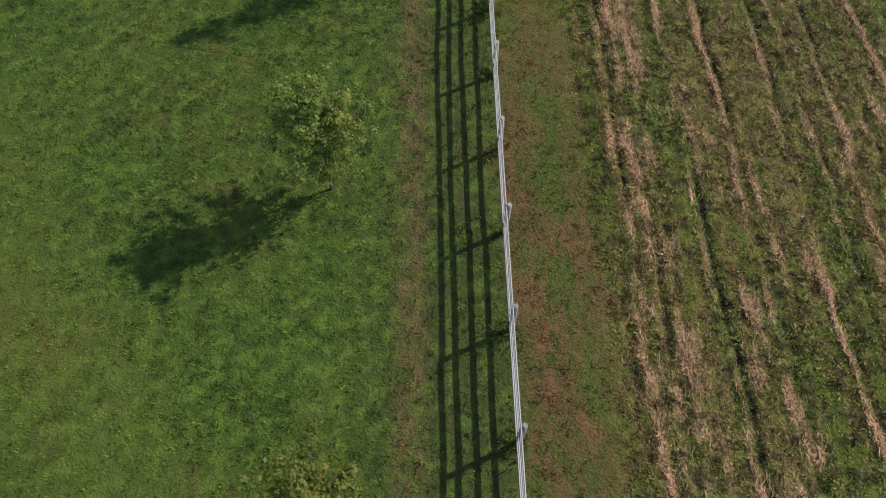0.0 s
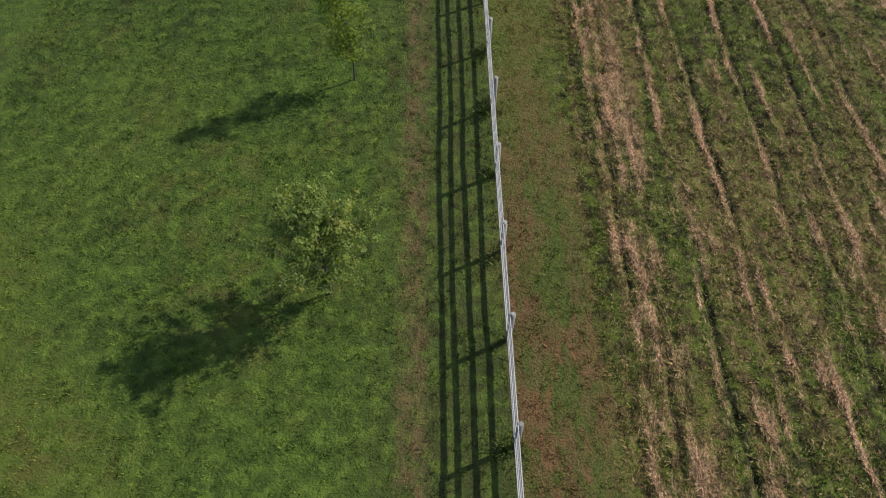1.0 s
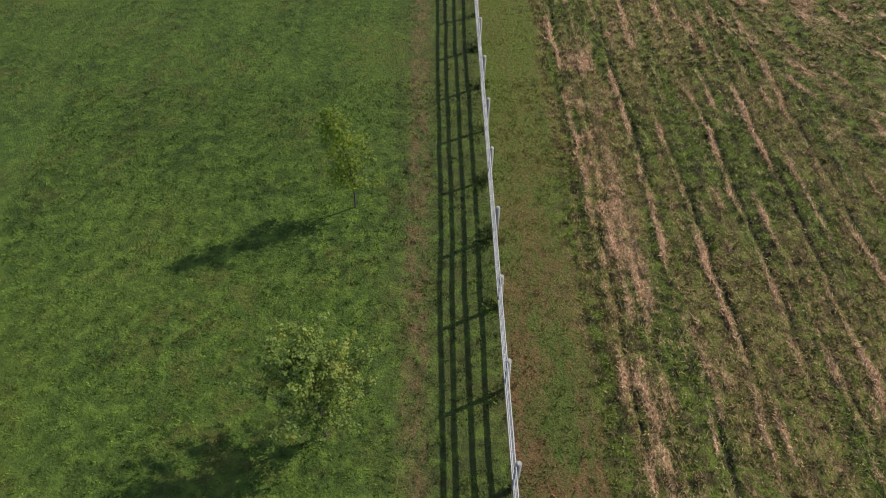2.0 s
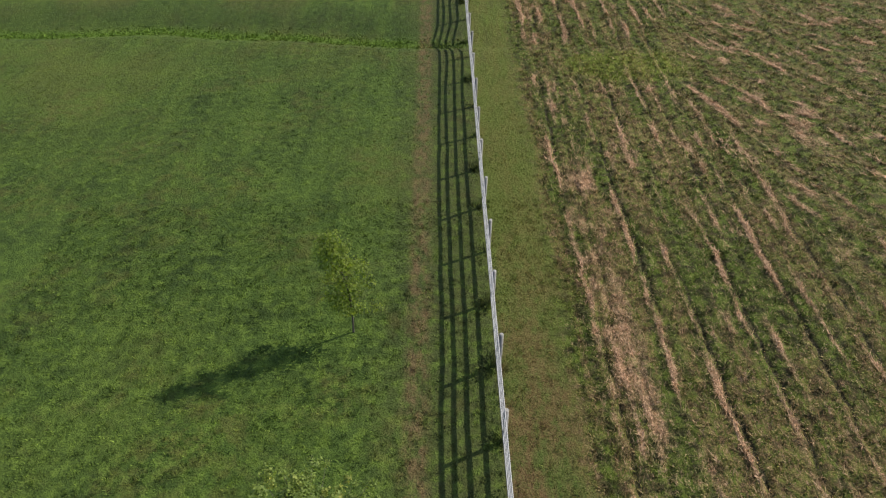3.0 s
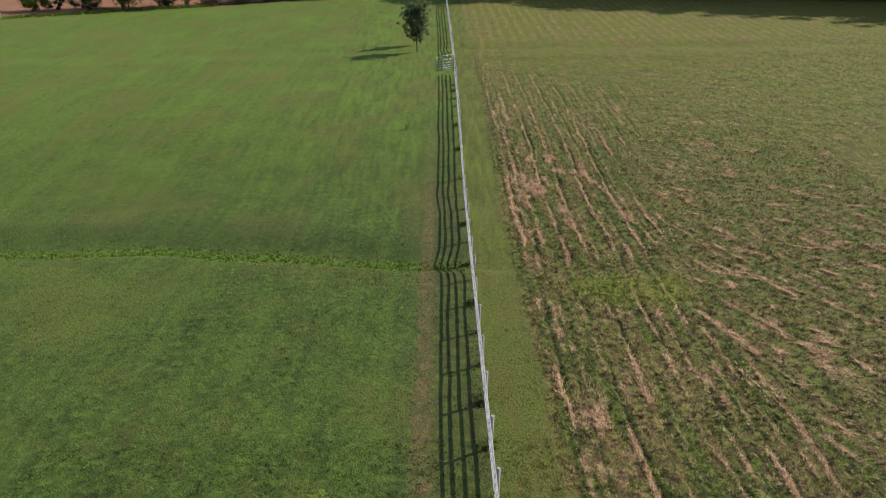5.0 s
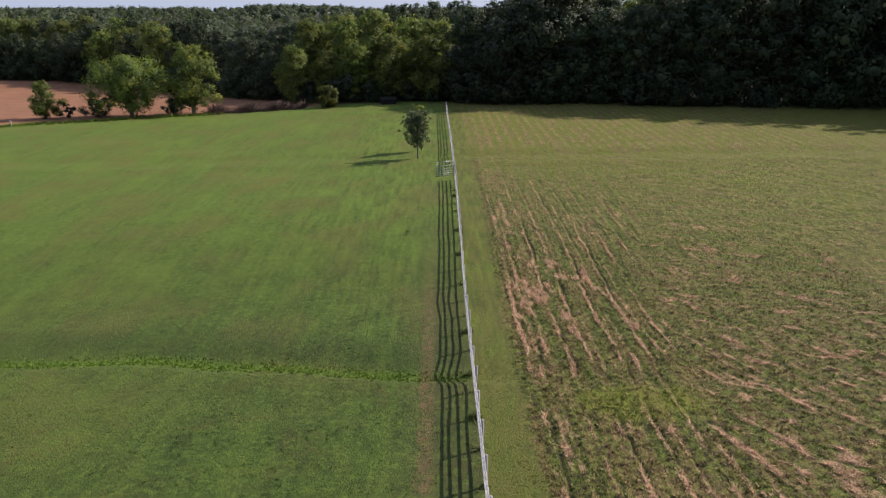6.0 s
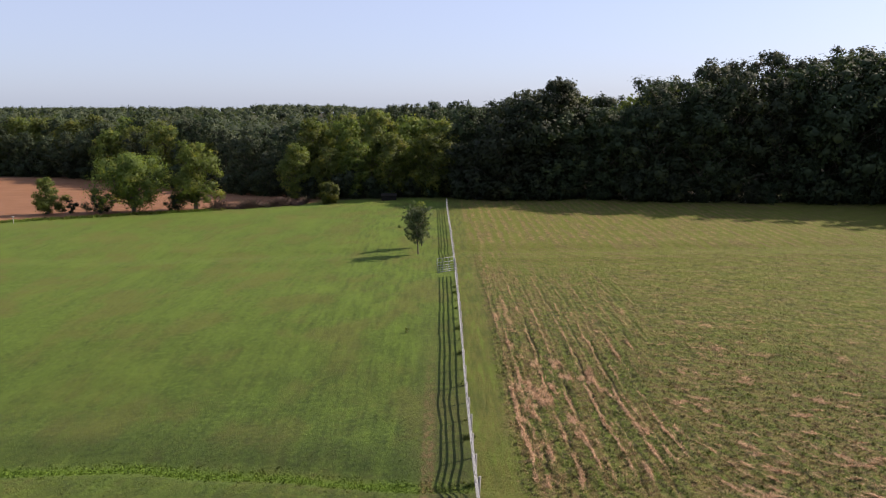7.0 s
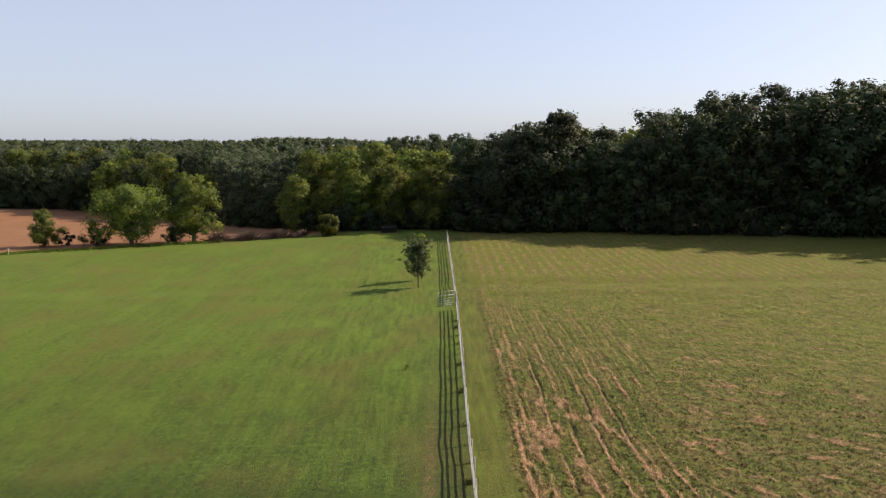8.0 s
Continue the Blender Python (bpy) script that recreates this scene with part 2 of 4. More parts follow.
    # rank grass in the ditch
    dn = nt.nodes.new("ShaderNodeAttribute")
    dn.attribute_name = "ditch"
    dd = g.math('ABSOLUTE', dn.outputs["Fac"])
    rank = g.math('MULTIPLY', g.ramp(g.math('ADD', dd, g.math('MULTIPLY', n_mid, 1.5)), 1.75, 0.75), 0.85)
    lawn = g.mix(rank, lawn, RANK)
    bank = g.math('MULTIPLY', g.ramp(g.math('ABSOLUTE', g.math('SUBTRACT', dn.outputs["Fac"], g.math('MULTIPLY_ADD', n_mid, 2.0, 1.6))), 2.4, 0.6), 0.34)
    lawn = g.mix(bank, lawn, LAWN_DARK)
    # a broad darker sward before and beyond the ditch, and dull trodden grass under the fence
    sward = g.math('MULTIPLY', g.ramp(y, 14, 24), g.math('MULTIPLY_ADD', g.ramp(y, 46, 66), -1.0, 1.0))
    lawn = g.mix(g.math('MULTIPLY', sward, g.math('MULTIPLY_ADD', g.ramp(n_mid, 0.40, 0.62), -0.12, 0.30)), lawn, LAWN_DARK)
    trodden = g.math('MULTIPLY', g.ramp(g.math('MULTIPLY_ADD', n_mid, 2.2, x), -1.6, 1.2), g.math('MULTIPLY_ADD', g.ramp(n_small, 0.42, 0.66), -0.30, 0.52))
    lawn = g.mix(g.math('MULTIPLY', trodden, g.math('MULTIPLY_ADD', g.ramp(y, 45, 75), -0.7, 1.0)), lawn, TRODDEN)
    # worn strip left of the fence
    sx = g.math('ABSOLUTE', g.math('ADD', x, g.math('MULTIPLY_ADD', n_mid, 0.12, 0.60)))
    strip = g.math('MULTIPLY', g.ramp(g.math('ABSOLUTE', g.math('SUBTRACT', sx, 0.08)), 0.42, 0.04), g.ramp(g.noise(g.combine(x, g.math('MULTIPLY', y, 0.5)), 3.0, 5, 0.75), 0.36, 0.66))
    strip = g.math('MULTIPLY', strip, g.ramp(y, 62, 40))
    lawn = g.mix(g.math('MULTIPLY', strip, 0.75), lawn, SOIL_RED)
    # hay field: a green and brown strip, then the stubble with its rows
    verge = g.mix(g.ramp(g.noise(g.combine(x, g.math('MULTIPLY', y, 0.35)), 0.9, 4, 0.65), 0.36, 0.58), VERGE_GREEN, VERGE_BROWN)
    verge = g.mix(g.math('MULTIPLY', g.ramp(g.noise(g.combine(x, g.math('MULTIPLY', y, 0.5)), 4.0, 5, 0.75), 0.44, 0.64), 0.65), verge, LAWN_MID)
    verge = g.mix(g.math('MULTIPLY', g.ramp(n_fine, 0.50, 0.70), 0.5), verge, LAWN_LIGHT)
    rust = g.math('MULTIPLY', g.ramp(g.noise(g.combine(x, g.math('MULTIPLY', y, 0.4)), 1.6, 4, 0.7), 0.50, 0.64), g.ramp(y, 22, 4))
    verge = g.mix(g.math('MULTIPLY', rust, 0.75), verge, RUST)
    verge = g.mix(g.math('MULTIPLY', g.ramp(y, 10, 26), 0.65), verge, VERGE_FAR)
    verge = g.mix(g.math('MULTIPLY', g.math('MULTIPLY', away, g.ramp(mown, 0.52, 0.36)), 0.40), verge, LAWN_DARK)
    verge = g.mix(g.math('MULTIPLY', g.math('MULTIPLY', away, g.ramp(mown, 0.52, 0.66)), 0.40), verge, LAWN_BRIGHT)
    stub = g.mix(g.ramp(n_small, 0.36, 0.60), STUB_DARK, STUB_GREEN)
    lay = nt.nodes.new("ShaderNodeAttribute")
    lay.attribute_name = "along"
    bow = g.math('MULTIPLY_ADD', x, g.math('MULTIPLY_ADD', g.ramp(y, 38, 58), -0.58, 0.85), y)
    slant = g.noise(g.combine(g.math('MULTIPLY', g.math('MULTIPLY_ADD', x, -0.3, y), 0.22), g.math('MULTIPLY_ADD', y, 0.33, x)), 1.5, 4, 0.65, 0.25)
    level = g.noise(g.combine(g.math('MULTIPLY', x, 0.16), g.math('MULTIPLY_ADD', x, 0.27, y)), 1.4, 4, 0.65, 0.25)
    later = g.ramp(y, 42, 54)
    s_across = g.math('ADD', g.math('MULTIPLY', slant, g.math('SUBTRACT', 1.0, later)), g.math('MULTIPLY', level, later))
    s_along = g.noise(g.combine(x, g.math('MULTIPLY', y, 0.10)), 1.25, 4, 0.62, 0.25)
    streak = g.math('ADD', g.math('MULTIPLY', lay.outputs["Fac"], s_along), g.math('MULTIPLY', g.math('SUBTRACT', 1.0, lay.outputs["Fac"]), s_across))
    litter = g.noise(g.combine(x, g.math('MULTIPLY', y, g.math('MULTIPLY_ADD', lay.outputs["Fac"], -0.6, 1.0))), 7.0, 5, 0.72, 2.2)
    thatch = g.math('MULTIPLY', g.ramp(streak, 0.42, 0.58), g.ramp(litter, 0.36, 0.60))
    stub = g.mix(g.math('MULTIPLY', thatch, 0.50), stub, STRAW_DULL)
    stub = g.mix(g.math('MULTIPLY', g.ramp(litter, 0.55, 0.68), 0.50), stub, STRAW)
    row = nt.nodes.new("ShaderNodeAttribute")
    row.attribute_name = "row"
    tangle = g.noise(flat, 8.0, 4, 0.7, 1.2)
    r = g.math('ADD', row.outputs["Fac"], g.math('MULTIPLY', g.math('SUBTRACT', n_small, 0.5), 0.9))
    r = g.math('ADD', r, g.math('MULTIPLY', g.math('SUBTRACT', tangle, 0.5), 1.0))
    r = g.math('ADD', r, g.math('MULTIPLY', g.math('SUBTRACT', n_mid, 0.50), 0.7))
    r = g.math('MULTIPLY', r, g.math('MULTIPLY_ADD', g.math('MULTIPLY', g.ramp(y, 58, 84), g.math('SUBTRACT', 1.0, lay.outputs["Fac"])), -0.75, 1.0))
    # furrow shade painted dark into the ruts, on top of the modelled dip
    stub = g.mix(g.ramp(row.outputs["Fac"], -0.25, -0.65), stub, RUT_SHADE)
    straw = g.mix(g.ramp(n_fine, 0.35, 0.65), STRAW_DULL, STRAW)
    straw = g.mix(g.math('MULTIPLY', g.ramp(y, 35, 75), 0.7), straw, STRAW_DULL)
    stub = g.mix(g.ramp(r, 0.24, 0.80), stub, straw)
    far_green = g.ramp(g.math('ADD', y, g.math('MULTIPLY', x, 0.9)), 62, 105)
    stub = g.mix(g.math('MULTIPLY', g.math('MULTIPLY', far_green, g.ramp(streak, 0.64, 0.42)), 0.75), stub, FAR_HAY)
    grain = g.noise(g.combine(g.math('MULTIPLY', x, 0.60), g.math('MULTIPLY', bow, 0.40)), 2.0, 5, 0.74, 0.8)
    grown = g.math('MULTIPLY', g.ramp(y, 45, 62), g.math('MULTIPLY_ADD', g.ramp(y, 72, 104), -0.75, 1.0))
    stub = g.mix(g.math('MULTIPLY', g.math('MULTIPLY', grown, g.ramp(grain, 0.47, 0.39)), 0.60), stub, STUB_DARK)
    stub = g.mix(g.math('MULTIPLY', g.math('MULTIPLY', grown, g.ramp(grain, 0.56, 0.62)), 0.45), stub, STRAW_FAR)
    patch = g.math('MULTIPLY', g.ramp(n_big, 0.50, 0.64), g.ramp(n_mid, 0.40, 0.62))
    stub = g.mix(g.math('MULTIPLY', g.math('MULTIPLY', grown, patch), 0.6), stub, STUB_GREEN)
    wave = g.math('SINE', g.math('MULTIPLY_ADD', g.math('ADD', n_mid, n_small), 8.0, g.math('MULTIPLY', x, 4.8)))
    far_rows = g.math('MULTIPLY', g.math('MULTIPLY', g.ramp(y, 88, 97), lay.outputs["Fac"]), g.ramp(wave, -0.2, 0.9))
    stub = g.mix(g.math('MULTIPLY', g.math('MULTIPLY', far_rows, g.math('MULTIPLY_ADD', g.ramp(x, 30, 55), -0.3, 0.85)), g.math('MULTIPLY', g.ramp(n_small, 0.36, 0.62), g.ramp(n_mid, 0.38, 0.58))), stub, STRAW_FAR)
    px, py = g.math('MULTIPLY_ADD', x, 0.28, -2.45), g.math('MULTIPLY_ADD', y, 0.5, -17.4)
    lush = g.math('ADD', g.math('ADD', g.math('MULTIPLY', px, px), g.math('MULTIPLY', py, py)), g.math('MULTIPLY_ADD', n_mid, 1.6, -0.8))
    stub = g.mix(g.math('MULTIPLY', g.ramp(lush, 1.1, 0.3), g.math('MULTIPLY_ADD', g.ramp(n_small, 0.35, 0.6), 0.35, 0.3)), stub, LUSH)
    edge = g.math('ADD', g.math('MULTIPLY', g.math('SUBTRACT', n_mid, 0.5), 1.6), 3.5)
    hay = g.mix(g.ramp(x, g.math('SUBTRACT', edge, 0.5), g.math('ADD', edge, 0.5)), verge, stub)
    col = g.mix(g.ramp(g.math('ADD', x, g.math('MULTIPLY', n_small, 0.2)), 1.45, 1.70), lawn, hay)
    # tilled soil beyond the crest and the wood floor
    cx = g.math('MULTIPLY_ADD', g.math('ADD', g.math('MINIMUM', x, -15), 21), 0.47, 139)
    till = g.math('MULTIPLY', g.ramp(g.math('SUBTRACT', y, cx), -0.8, 0.8), g.ramp(x, -20, -24))
    soil = g.mix(g.ramp(g.noise(g.combine(g.math('MULTIPLY', x, 0.25), y), 0.5, 4, 0.6), 0.35, 0.7), TILL_A, TILL_B)
    col = g.mix(till, col, soil)
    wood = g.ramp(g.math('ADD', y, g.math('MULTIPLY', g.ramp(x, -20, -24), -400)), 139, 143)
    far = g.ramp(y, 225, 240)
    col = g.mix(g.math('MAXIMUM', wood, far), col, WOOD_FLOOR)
    lumps = g.math('MULTIPLY', g.math('MULTIPLY', grown, g.ramp(x, 3.4, 4.4)), grain)
    return g, col, n_small, n_fine, flat, lumps


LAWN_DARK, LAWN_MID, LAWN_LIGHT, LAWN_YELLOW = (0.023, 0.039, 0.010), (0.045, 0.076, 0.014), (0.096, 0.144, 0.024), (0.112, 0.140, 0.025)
LAWN_BRIGHT = (0.105, 0.166, 0.022)
LAWN_FAR = (0.074, 0.118, 0.016)
DRY, RANK, SOIL_RED = (0.110, 0.084, 0.028), (0.098, 0.166, 0.019), (0.137, 0.085, 0.046)
VERGE_GREEN, VERGE_BROWN, RUST = (0.070, 0.082, 0.021), (0.108, 0.070, 0.032), (0.162, 0.082, 0.044)
STUB_DARK, STUB_GREEN = (0.036, 0.037, 0.013), (0.079, 0.106, 0.017)
STRAW_DULL, STRAW, FAR_HAY = (0.205, 0.118, 0.062), (0.430, 0.290, 0.182), (0.098, 0.114, 0.016)
STRAW_FAR, VERGE_FAR = (0.215, 0.142, 0.066), (0.083, 0.103, 0.018)
TRODDEN = (0.052, 0.050, 0.022)
LUSH = (0.118, 0.140, 0.017)
RUT_SHADE = (0.035, 0.032, 0.016)
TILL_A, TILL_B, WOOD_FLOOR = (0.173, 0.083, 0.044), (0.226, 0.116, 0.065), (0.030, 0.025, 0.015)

mat_ground, nt, bsdf = material("field ground")
g, col, n_small, n_fine, flat, lumps = field_nodes(nt)
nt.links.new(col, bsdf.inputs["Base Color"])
bsdf.inputs["Roughness"].default_value = 0.95
bsdf.inputs["Specular IOR Level"].default_value = 0.12
tuft = g.noise(flat, 7.0, 5, 0.75)
relief = g.math('ADD', g.math('ADD', tuft, g.math('MULTIPLY', n_fine, 0.6)), g.math('MULTIPLY', lumps, 4.0))
nt.links.new(g.bump(relief, 0.9, 0.10), bsdf.inputs["Normal"])


def leafy(name, dark, light, yellow, gloss=0.45, through_light=0.35, clumps=0.6, single=0.35):
    """Leaves: each one its own shade, letting some light through."""
    m, nt, bsdf = material(name)
    g = Nodes(nt)
    geo, info = nt.nodes.new("ShaderNodeNewGeometry"), nt.nodes.new("ShaderNodeObjectInfo")
    tc = nt.nodes.new("ShaderNodeTexCoord")
    c = g.mix(g.math('MULTIPLY_ADD', geo.outputs["Random Per Island"], single, g.math('MULTIPLY', g.ramp(g.noise(tc.outputs["Object"], clumps, 2), 0.32, 0.68), 1 - single)), dark, light)
    c = g.mix(g.ramp(g.noise(tc.outputs["Object"], clumps * 0.55, 2), 0.52, 0.72), c, yellow)
    hs = nt.nodes.new("ShaderNodeHueSaturation")
    nt.links.new(c, hs.inputs["Color"])
    g.put(hs.inputs["Hue"], g.math('MULTIPLY_ADD', info.outputs["Random"], 0.035, 0.484))
    g.put(hs.inputs["Value"], g.math('MULTIPLY_ADD', info.outputs["Random"], 0.6, 0.7))
    nt.links.new(hs.outputs[0], bsdf.inputs["Base Color"])
    bsdf.inputs["Roughness"].default_value = gloss
    bsdf.inputs["Specular IOR Level"].default_value = 0.3
    tr = nt.nodes.new("ShaderNodeBsdfTranslucent")
    warm = nt.nodes.new("ShaderNodeMix")
    warm.data_type, warm.blend_type = 'RGBA', 'MULTIPLY'
    warm.inputs[0].default_value = 1.0
    warm.inputs[7].default_value = (1.5, 1.6, 0.9, 1)
    nt.links.new(hs.outputs[0], warm.inputs[6])
    nt.links.new(warm.outputs[2], tr.inputs["Color"])
    mx = nt.nodes.new("ShaderNodeMixShader")
    mx.inputs[0].default_value = through_light
    nt.links.new(bsdf.outputs[0], mx.inputs[1])
    nt.links.new(tr.outputs[0], mx.inputs[2])
    nt.links.new(mx.outputs[0], nt.nodes["Material Output"].inputs["Surface"])
    return m


# leaf colours hold light too: dark for the shaded wood, bright for sunlit trees
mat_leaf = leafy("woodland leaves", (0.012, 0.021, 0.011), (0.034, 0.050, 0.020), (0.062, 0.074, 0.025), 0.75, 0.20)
mat_leaf_bright = leafy("sunlit yellow-green woodland leaves", (0.048, 0.070, 0.016), (0.120, 0.148, 0.032), (0.190, 0.185, 0.036), 0.7, 0.44)
# dark bluish tones put the haze of distance into the leaf colour
mat_leaf_far = leafy("haze-tinted distant leaves", (0.024, 0.036, 0.019), (0.052, 0.068, 0.032), (0.072, 0.082, 0.034), 0.75, 0.3, 0.09)
mat_leaf_young = leafy("young tree leaves", (0.068, 0.098, 0.022), (0.200, 0.235, 0.052), (0.310, 0.270, 0.062), 0.65, 0.42, 1.6, 0.45)
mat_leaf_slim = leafy("fresh green leaves", (0.130, 0.205, 0.040), (0.285, 0.380, 0.074), (0.380, 0.400, 0.086), 0.6, 0.62, 1.6, 0.6)
mat_leaf_turn = leafy("turning leaves", (0.085, 0.118, 0.024), (0.195, 0.210, 0.042), (0.340, 0.245, 0.046), 0.5, 0.5, 1.6, 0.6)
mat_leaf_deep = leafy("deep green leaves", (0.030, 0.054, 0.022), (0.082, 0.118, 0.044), (0.120, 0.140, 0.050), 0.55, 0.3, 1.2, 0.5)
mat_brush = leafy("dry brush twigs", (0.036, 0.021, 0.016), (0.086, 0.050, 0.036), (0.065, 0.056, 0.025), 0.8, 0.1)


def rough_material(name, a, b, scale, rough=0.85, bump=0.3, dist=0.01, stretch=(1, 1, 1), metal=0.0):
    m, nt, bsdf = material(name)
    g = Nodes(nt)
    tc, mp = nt.nodes.new("ShaderNodeTexCoord"), nt.nodes.new("ShaderNodeMapping")
    nt.links.new(tc.outputs["Object"], mp.inputs[0])
    mp.inputs["Scale"].default_value = stretch
    info = nt.nodes.new("ShaderNodeObjectInfo")
    add = nt.nodes.new("ShaderNodeVectorMath")
    add.operation = 'ADD'
    nt.links.new(mp.outputs[0], add.inputs[0])
    nt.links.new(g.combine(g.math('MULTIPLY', info.outputs["Random"], 40.0), 0.0), add.inputs[1])
    v = add.outputs[0]
    n1, n2 = g.noise(v, scale, 5, 0.65), g.noise(v, scale * 0.14, 3)
    c = g.mix(g.ramp(n1, 0.3, 0.72), a, b)
    c = g.mix(g.math('MULTIPLY', g.ramp(n2, 0.45, 0.7), 0.5), c, a)
    hs = nt.nodes.new("ShaderNodeHueSaturation")
    nt.links.new(c, hs.inputs["Color"])
    g.put(hs.inputs["Value"], g.math('MULTIPLY_ADD', info.outputs["Random"], 0.4, 0.8))
    nt.links.new(hs.outputs[0], bsdf.inputs["Base Color"])
    bsdf.inputs["Roughness"].default_value = rough
    bsdf.inputs["Metallic"].default_value = metal
    nt.links.new(g.bump(n1, bump, dist), bsdf.inputs["Normal"])
    return m


mat_board = rough_material("weathered grey board", (0.090, 0.086, 0.082), (0.170, 0.164, 0.156), 9, 0.85, 0.35, 0.006, (6, 0.6, 6))
# upper edges painted pale as if sunlit, over faces kept dark as if shaded
nt, bsdf = mat_board.node_tree, mat_board.node_tree.nodes["Principled BSDF"]
g = Nodes(nt)
old = bsdf.inputs["Base Color"].links[0].from_socket
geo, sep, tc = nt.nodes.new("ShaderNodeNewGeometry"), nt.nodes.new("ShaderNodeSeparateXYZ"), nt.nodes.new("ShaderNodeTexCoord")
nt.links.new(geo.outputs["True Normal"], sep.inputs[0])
sunlit_edge = g.math('MULTIPLY', g.ramp(sep.outputs[2], 0.3, 0.8), g.math('MULTIPLY_ADD', g.noise(tc.outputs["Object"], 6.0, 4, 0.6), 0.5, 0.6))
nt.links.new(g.mix(sunlit_edge, old, (0.43, 0.42, 0.41)), bsdf.inputs["Base Color"])
mat_post = rough_material("weathered round post", (0.174, 0.164, 0.150), (0.334, 0.321, 0.301), 12, 0.85, 0.4, 0.008, (5, 5, 0.5))
mat_bark = rough_material("grey brown bark", (0.060, 0.048, 0.035), (0.134, 0.113, 0.088), 7, 0.9, 0.6, 0.03, (3, 3, 0.6))
mat_steel = rough_material("galvanised steel tube", (0.259, 0.274, 0.288), (0.396, 0.410, 0.425), 18, 0.5, 0.1, 0.002, (1, 1, 1), 0.75)
# near-black timber: the wood's shade is put into the shed's colour
mat_dark_shed = rough_material("shade-dark timber", (0.012, 0.011, 0.010), (0.028, 0.025, 0.022), 6, 0.95, 0.4, 0.01, (4, 4, 0.5))


# ---- mesh helpers ----
def mesh_from(name, verts, faces, mat, smooth_faces=False):
    """verts (n, 3) and faces, an array (m, 3 or 4) or a list of lists."""
    me = bpy.data.meshes.new(name)
    if isinstance(faces, np.ndarray):
        k = faces.shape[1]
        me.vertices.add(len(verts))
        me.vertices.foreach_set("co", np.ascontiguousarray(verts, np.float32).ravel())
        me.loops.add(faces.size)
        me.loops.foreach_set("vertex_index", np.ascontiguousarray(faces, np.int32).ravel())
        me.polygons.add(len(faces))
        me.polygons.foreach_set("loop_start", np.arange(0, faces.size, k, dtype=np.int32))
        me.update(calc_edges=True)
    else:
        me.from_pydata([tuple(v) for v in verts], [], faces)
    if smooth_faces:
        me.polygons.foreach_set("use_smooth", np.ones(len(me.polygons), bool))
    me.materials.append(mat)
    return me


def child(name, me, parent, label="", m=None):
    ob = new(name, me)
    ob.parent = parent
    if m is not None:
        ob.matrix_basis = m
    return tagged(ob, label)


def tube(points, radii, segs=6):
    """A bent, tapered, closed tube: verts, faces."""
    pts = [Vector(p) for p in points]
    verts, faces = [], []
    side = Vector((1, 0.13, 0.07))
    for i, p in enumerate(pts):
        d = (pts[min(i + 1, len(pts) - 1)] - pts[max(i - 1, 0)]).normalized()
        u = (side - d * side.dot(d)).normalized()
        w = d.cross(u)
        for s in range(segs):
            a = 6.28318 * s / segs
            verts.append(p + (u * math.cos(a) + w * math.sin(a)) * radii[i])
    for i in range(len(pts) - 1):
        for s in range(segs):
            a, b = i * segs + s, i * segs + (s + 1) % segs
            faces.append([a, b, b + segs, a + segs])
    faces.append(list(range(segs))[::-1])
    faces.append([len(verts) - segs + s for s in range(segs)])
    return verts, faces


def join(parts):
    verts, faces = [], []
    for v, f in parts:
        o = len(verts)
        verts += list(v)
        faces += [[i + o for i in q] for q in f]
    return verts, faces


def box_bm(sx, sy, sz, bevel=0.0, z0=True):
    bm = bmesh.new()
    bmesh.ops.create_cube(bm, size=1)
    bmesh.ops.scale(bm, vec=(sx, sy, sz), verts=bm.verts)
    if z0:
        bmesh.ops.translate(bm, vec=(0, 0, sz / 2), verts=bm.verts)
    if bevel:
        bmesh.ops.bevel(bm, geom=bm.edges[:], offset=bevel, segments=1, affect='EDGES')
    return bm


def mesh_bm(name, bm, mat):
    me = bpy.data.meshes.new(name)
    bm.to_mesh(me)
    bm.free()
    me.materials.append(mat)
    return me


# ---- ground: one sheet to the horizon ----
def steps(bounds):
    out = [bounds[0][0]]
    for a, b, s in bounds:
        n = max(1, int(round((b - a) / s)))
        out += list(a + (b - a) * (np.arange(n) + 1) / n)
    return np.array(out)


gx = steps(((-4500, -900, 400), (-900, -260, 80), (-260, -80, 9), (-80, -24, 1.6), (-24, 3.4, 0.42), (3.4, 11, 0.07), (11, 16, 0.11), (16, 27, 0.2), (27, 60, 0.45), (60, 80, 1.2), (80, 200, 6), (200, 900, 60), (900, 4500, 400)))
gy = steps(((-3000, -300, 300), (-300, -30, 30), (-30, -4, 2), (-4, 0, 1), (0, 28, 0.13), (28, 60, 0.19), (60, 90, 0.33), (90, 130, 0.6), (130, 260, 2.5), (260, 900, 20), (900, 4700, 160)))
GX, GY = np.meshgrid(gx, gy)
GZ = ground_z(GX, GY)
nx, ny = len(gx), len(gy)
idx = np.arange(nx * ny).reshape(ny, nx)
quads = np.stack([idx[:-1, :-1], idx[:-1, 1:], idx[1:, 1:], idx[1:, :-1]], -1).reshape(-1, 4)
me = mesh_from("ground", np.stack([GX, GY, GZ], -1).reshape(-1, 3), quads, mat_ground, True)
rowv = np.zeros(GX.shape)
hayfield = (GX > 3.4) & (GX < 90) & (GY > -4) & (GY < 140)
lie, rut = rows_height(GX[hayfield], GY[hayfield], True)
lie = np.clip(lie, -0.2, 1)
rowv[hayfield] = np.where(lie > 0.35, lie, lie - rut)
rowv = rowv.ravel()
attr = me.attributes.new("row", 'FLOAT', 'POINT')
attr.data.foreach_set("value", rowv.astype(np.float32))
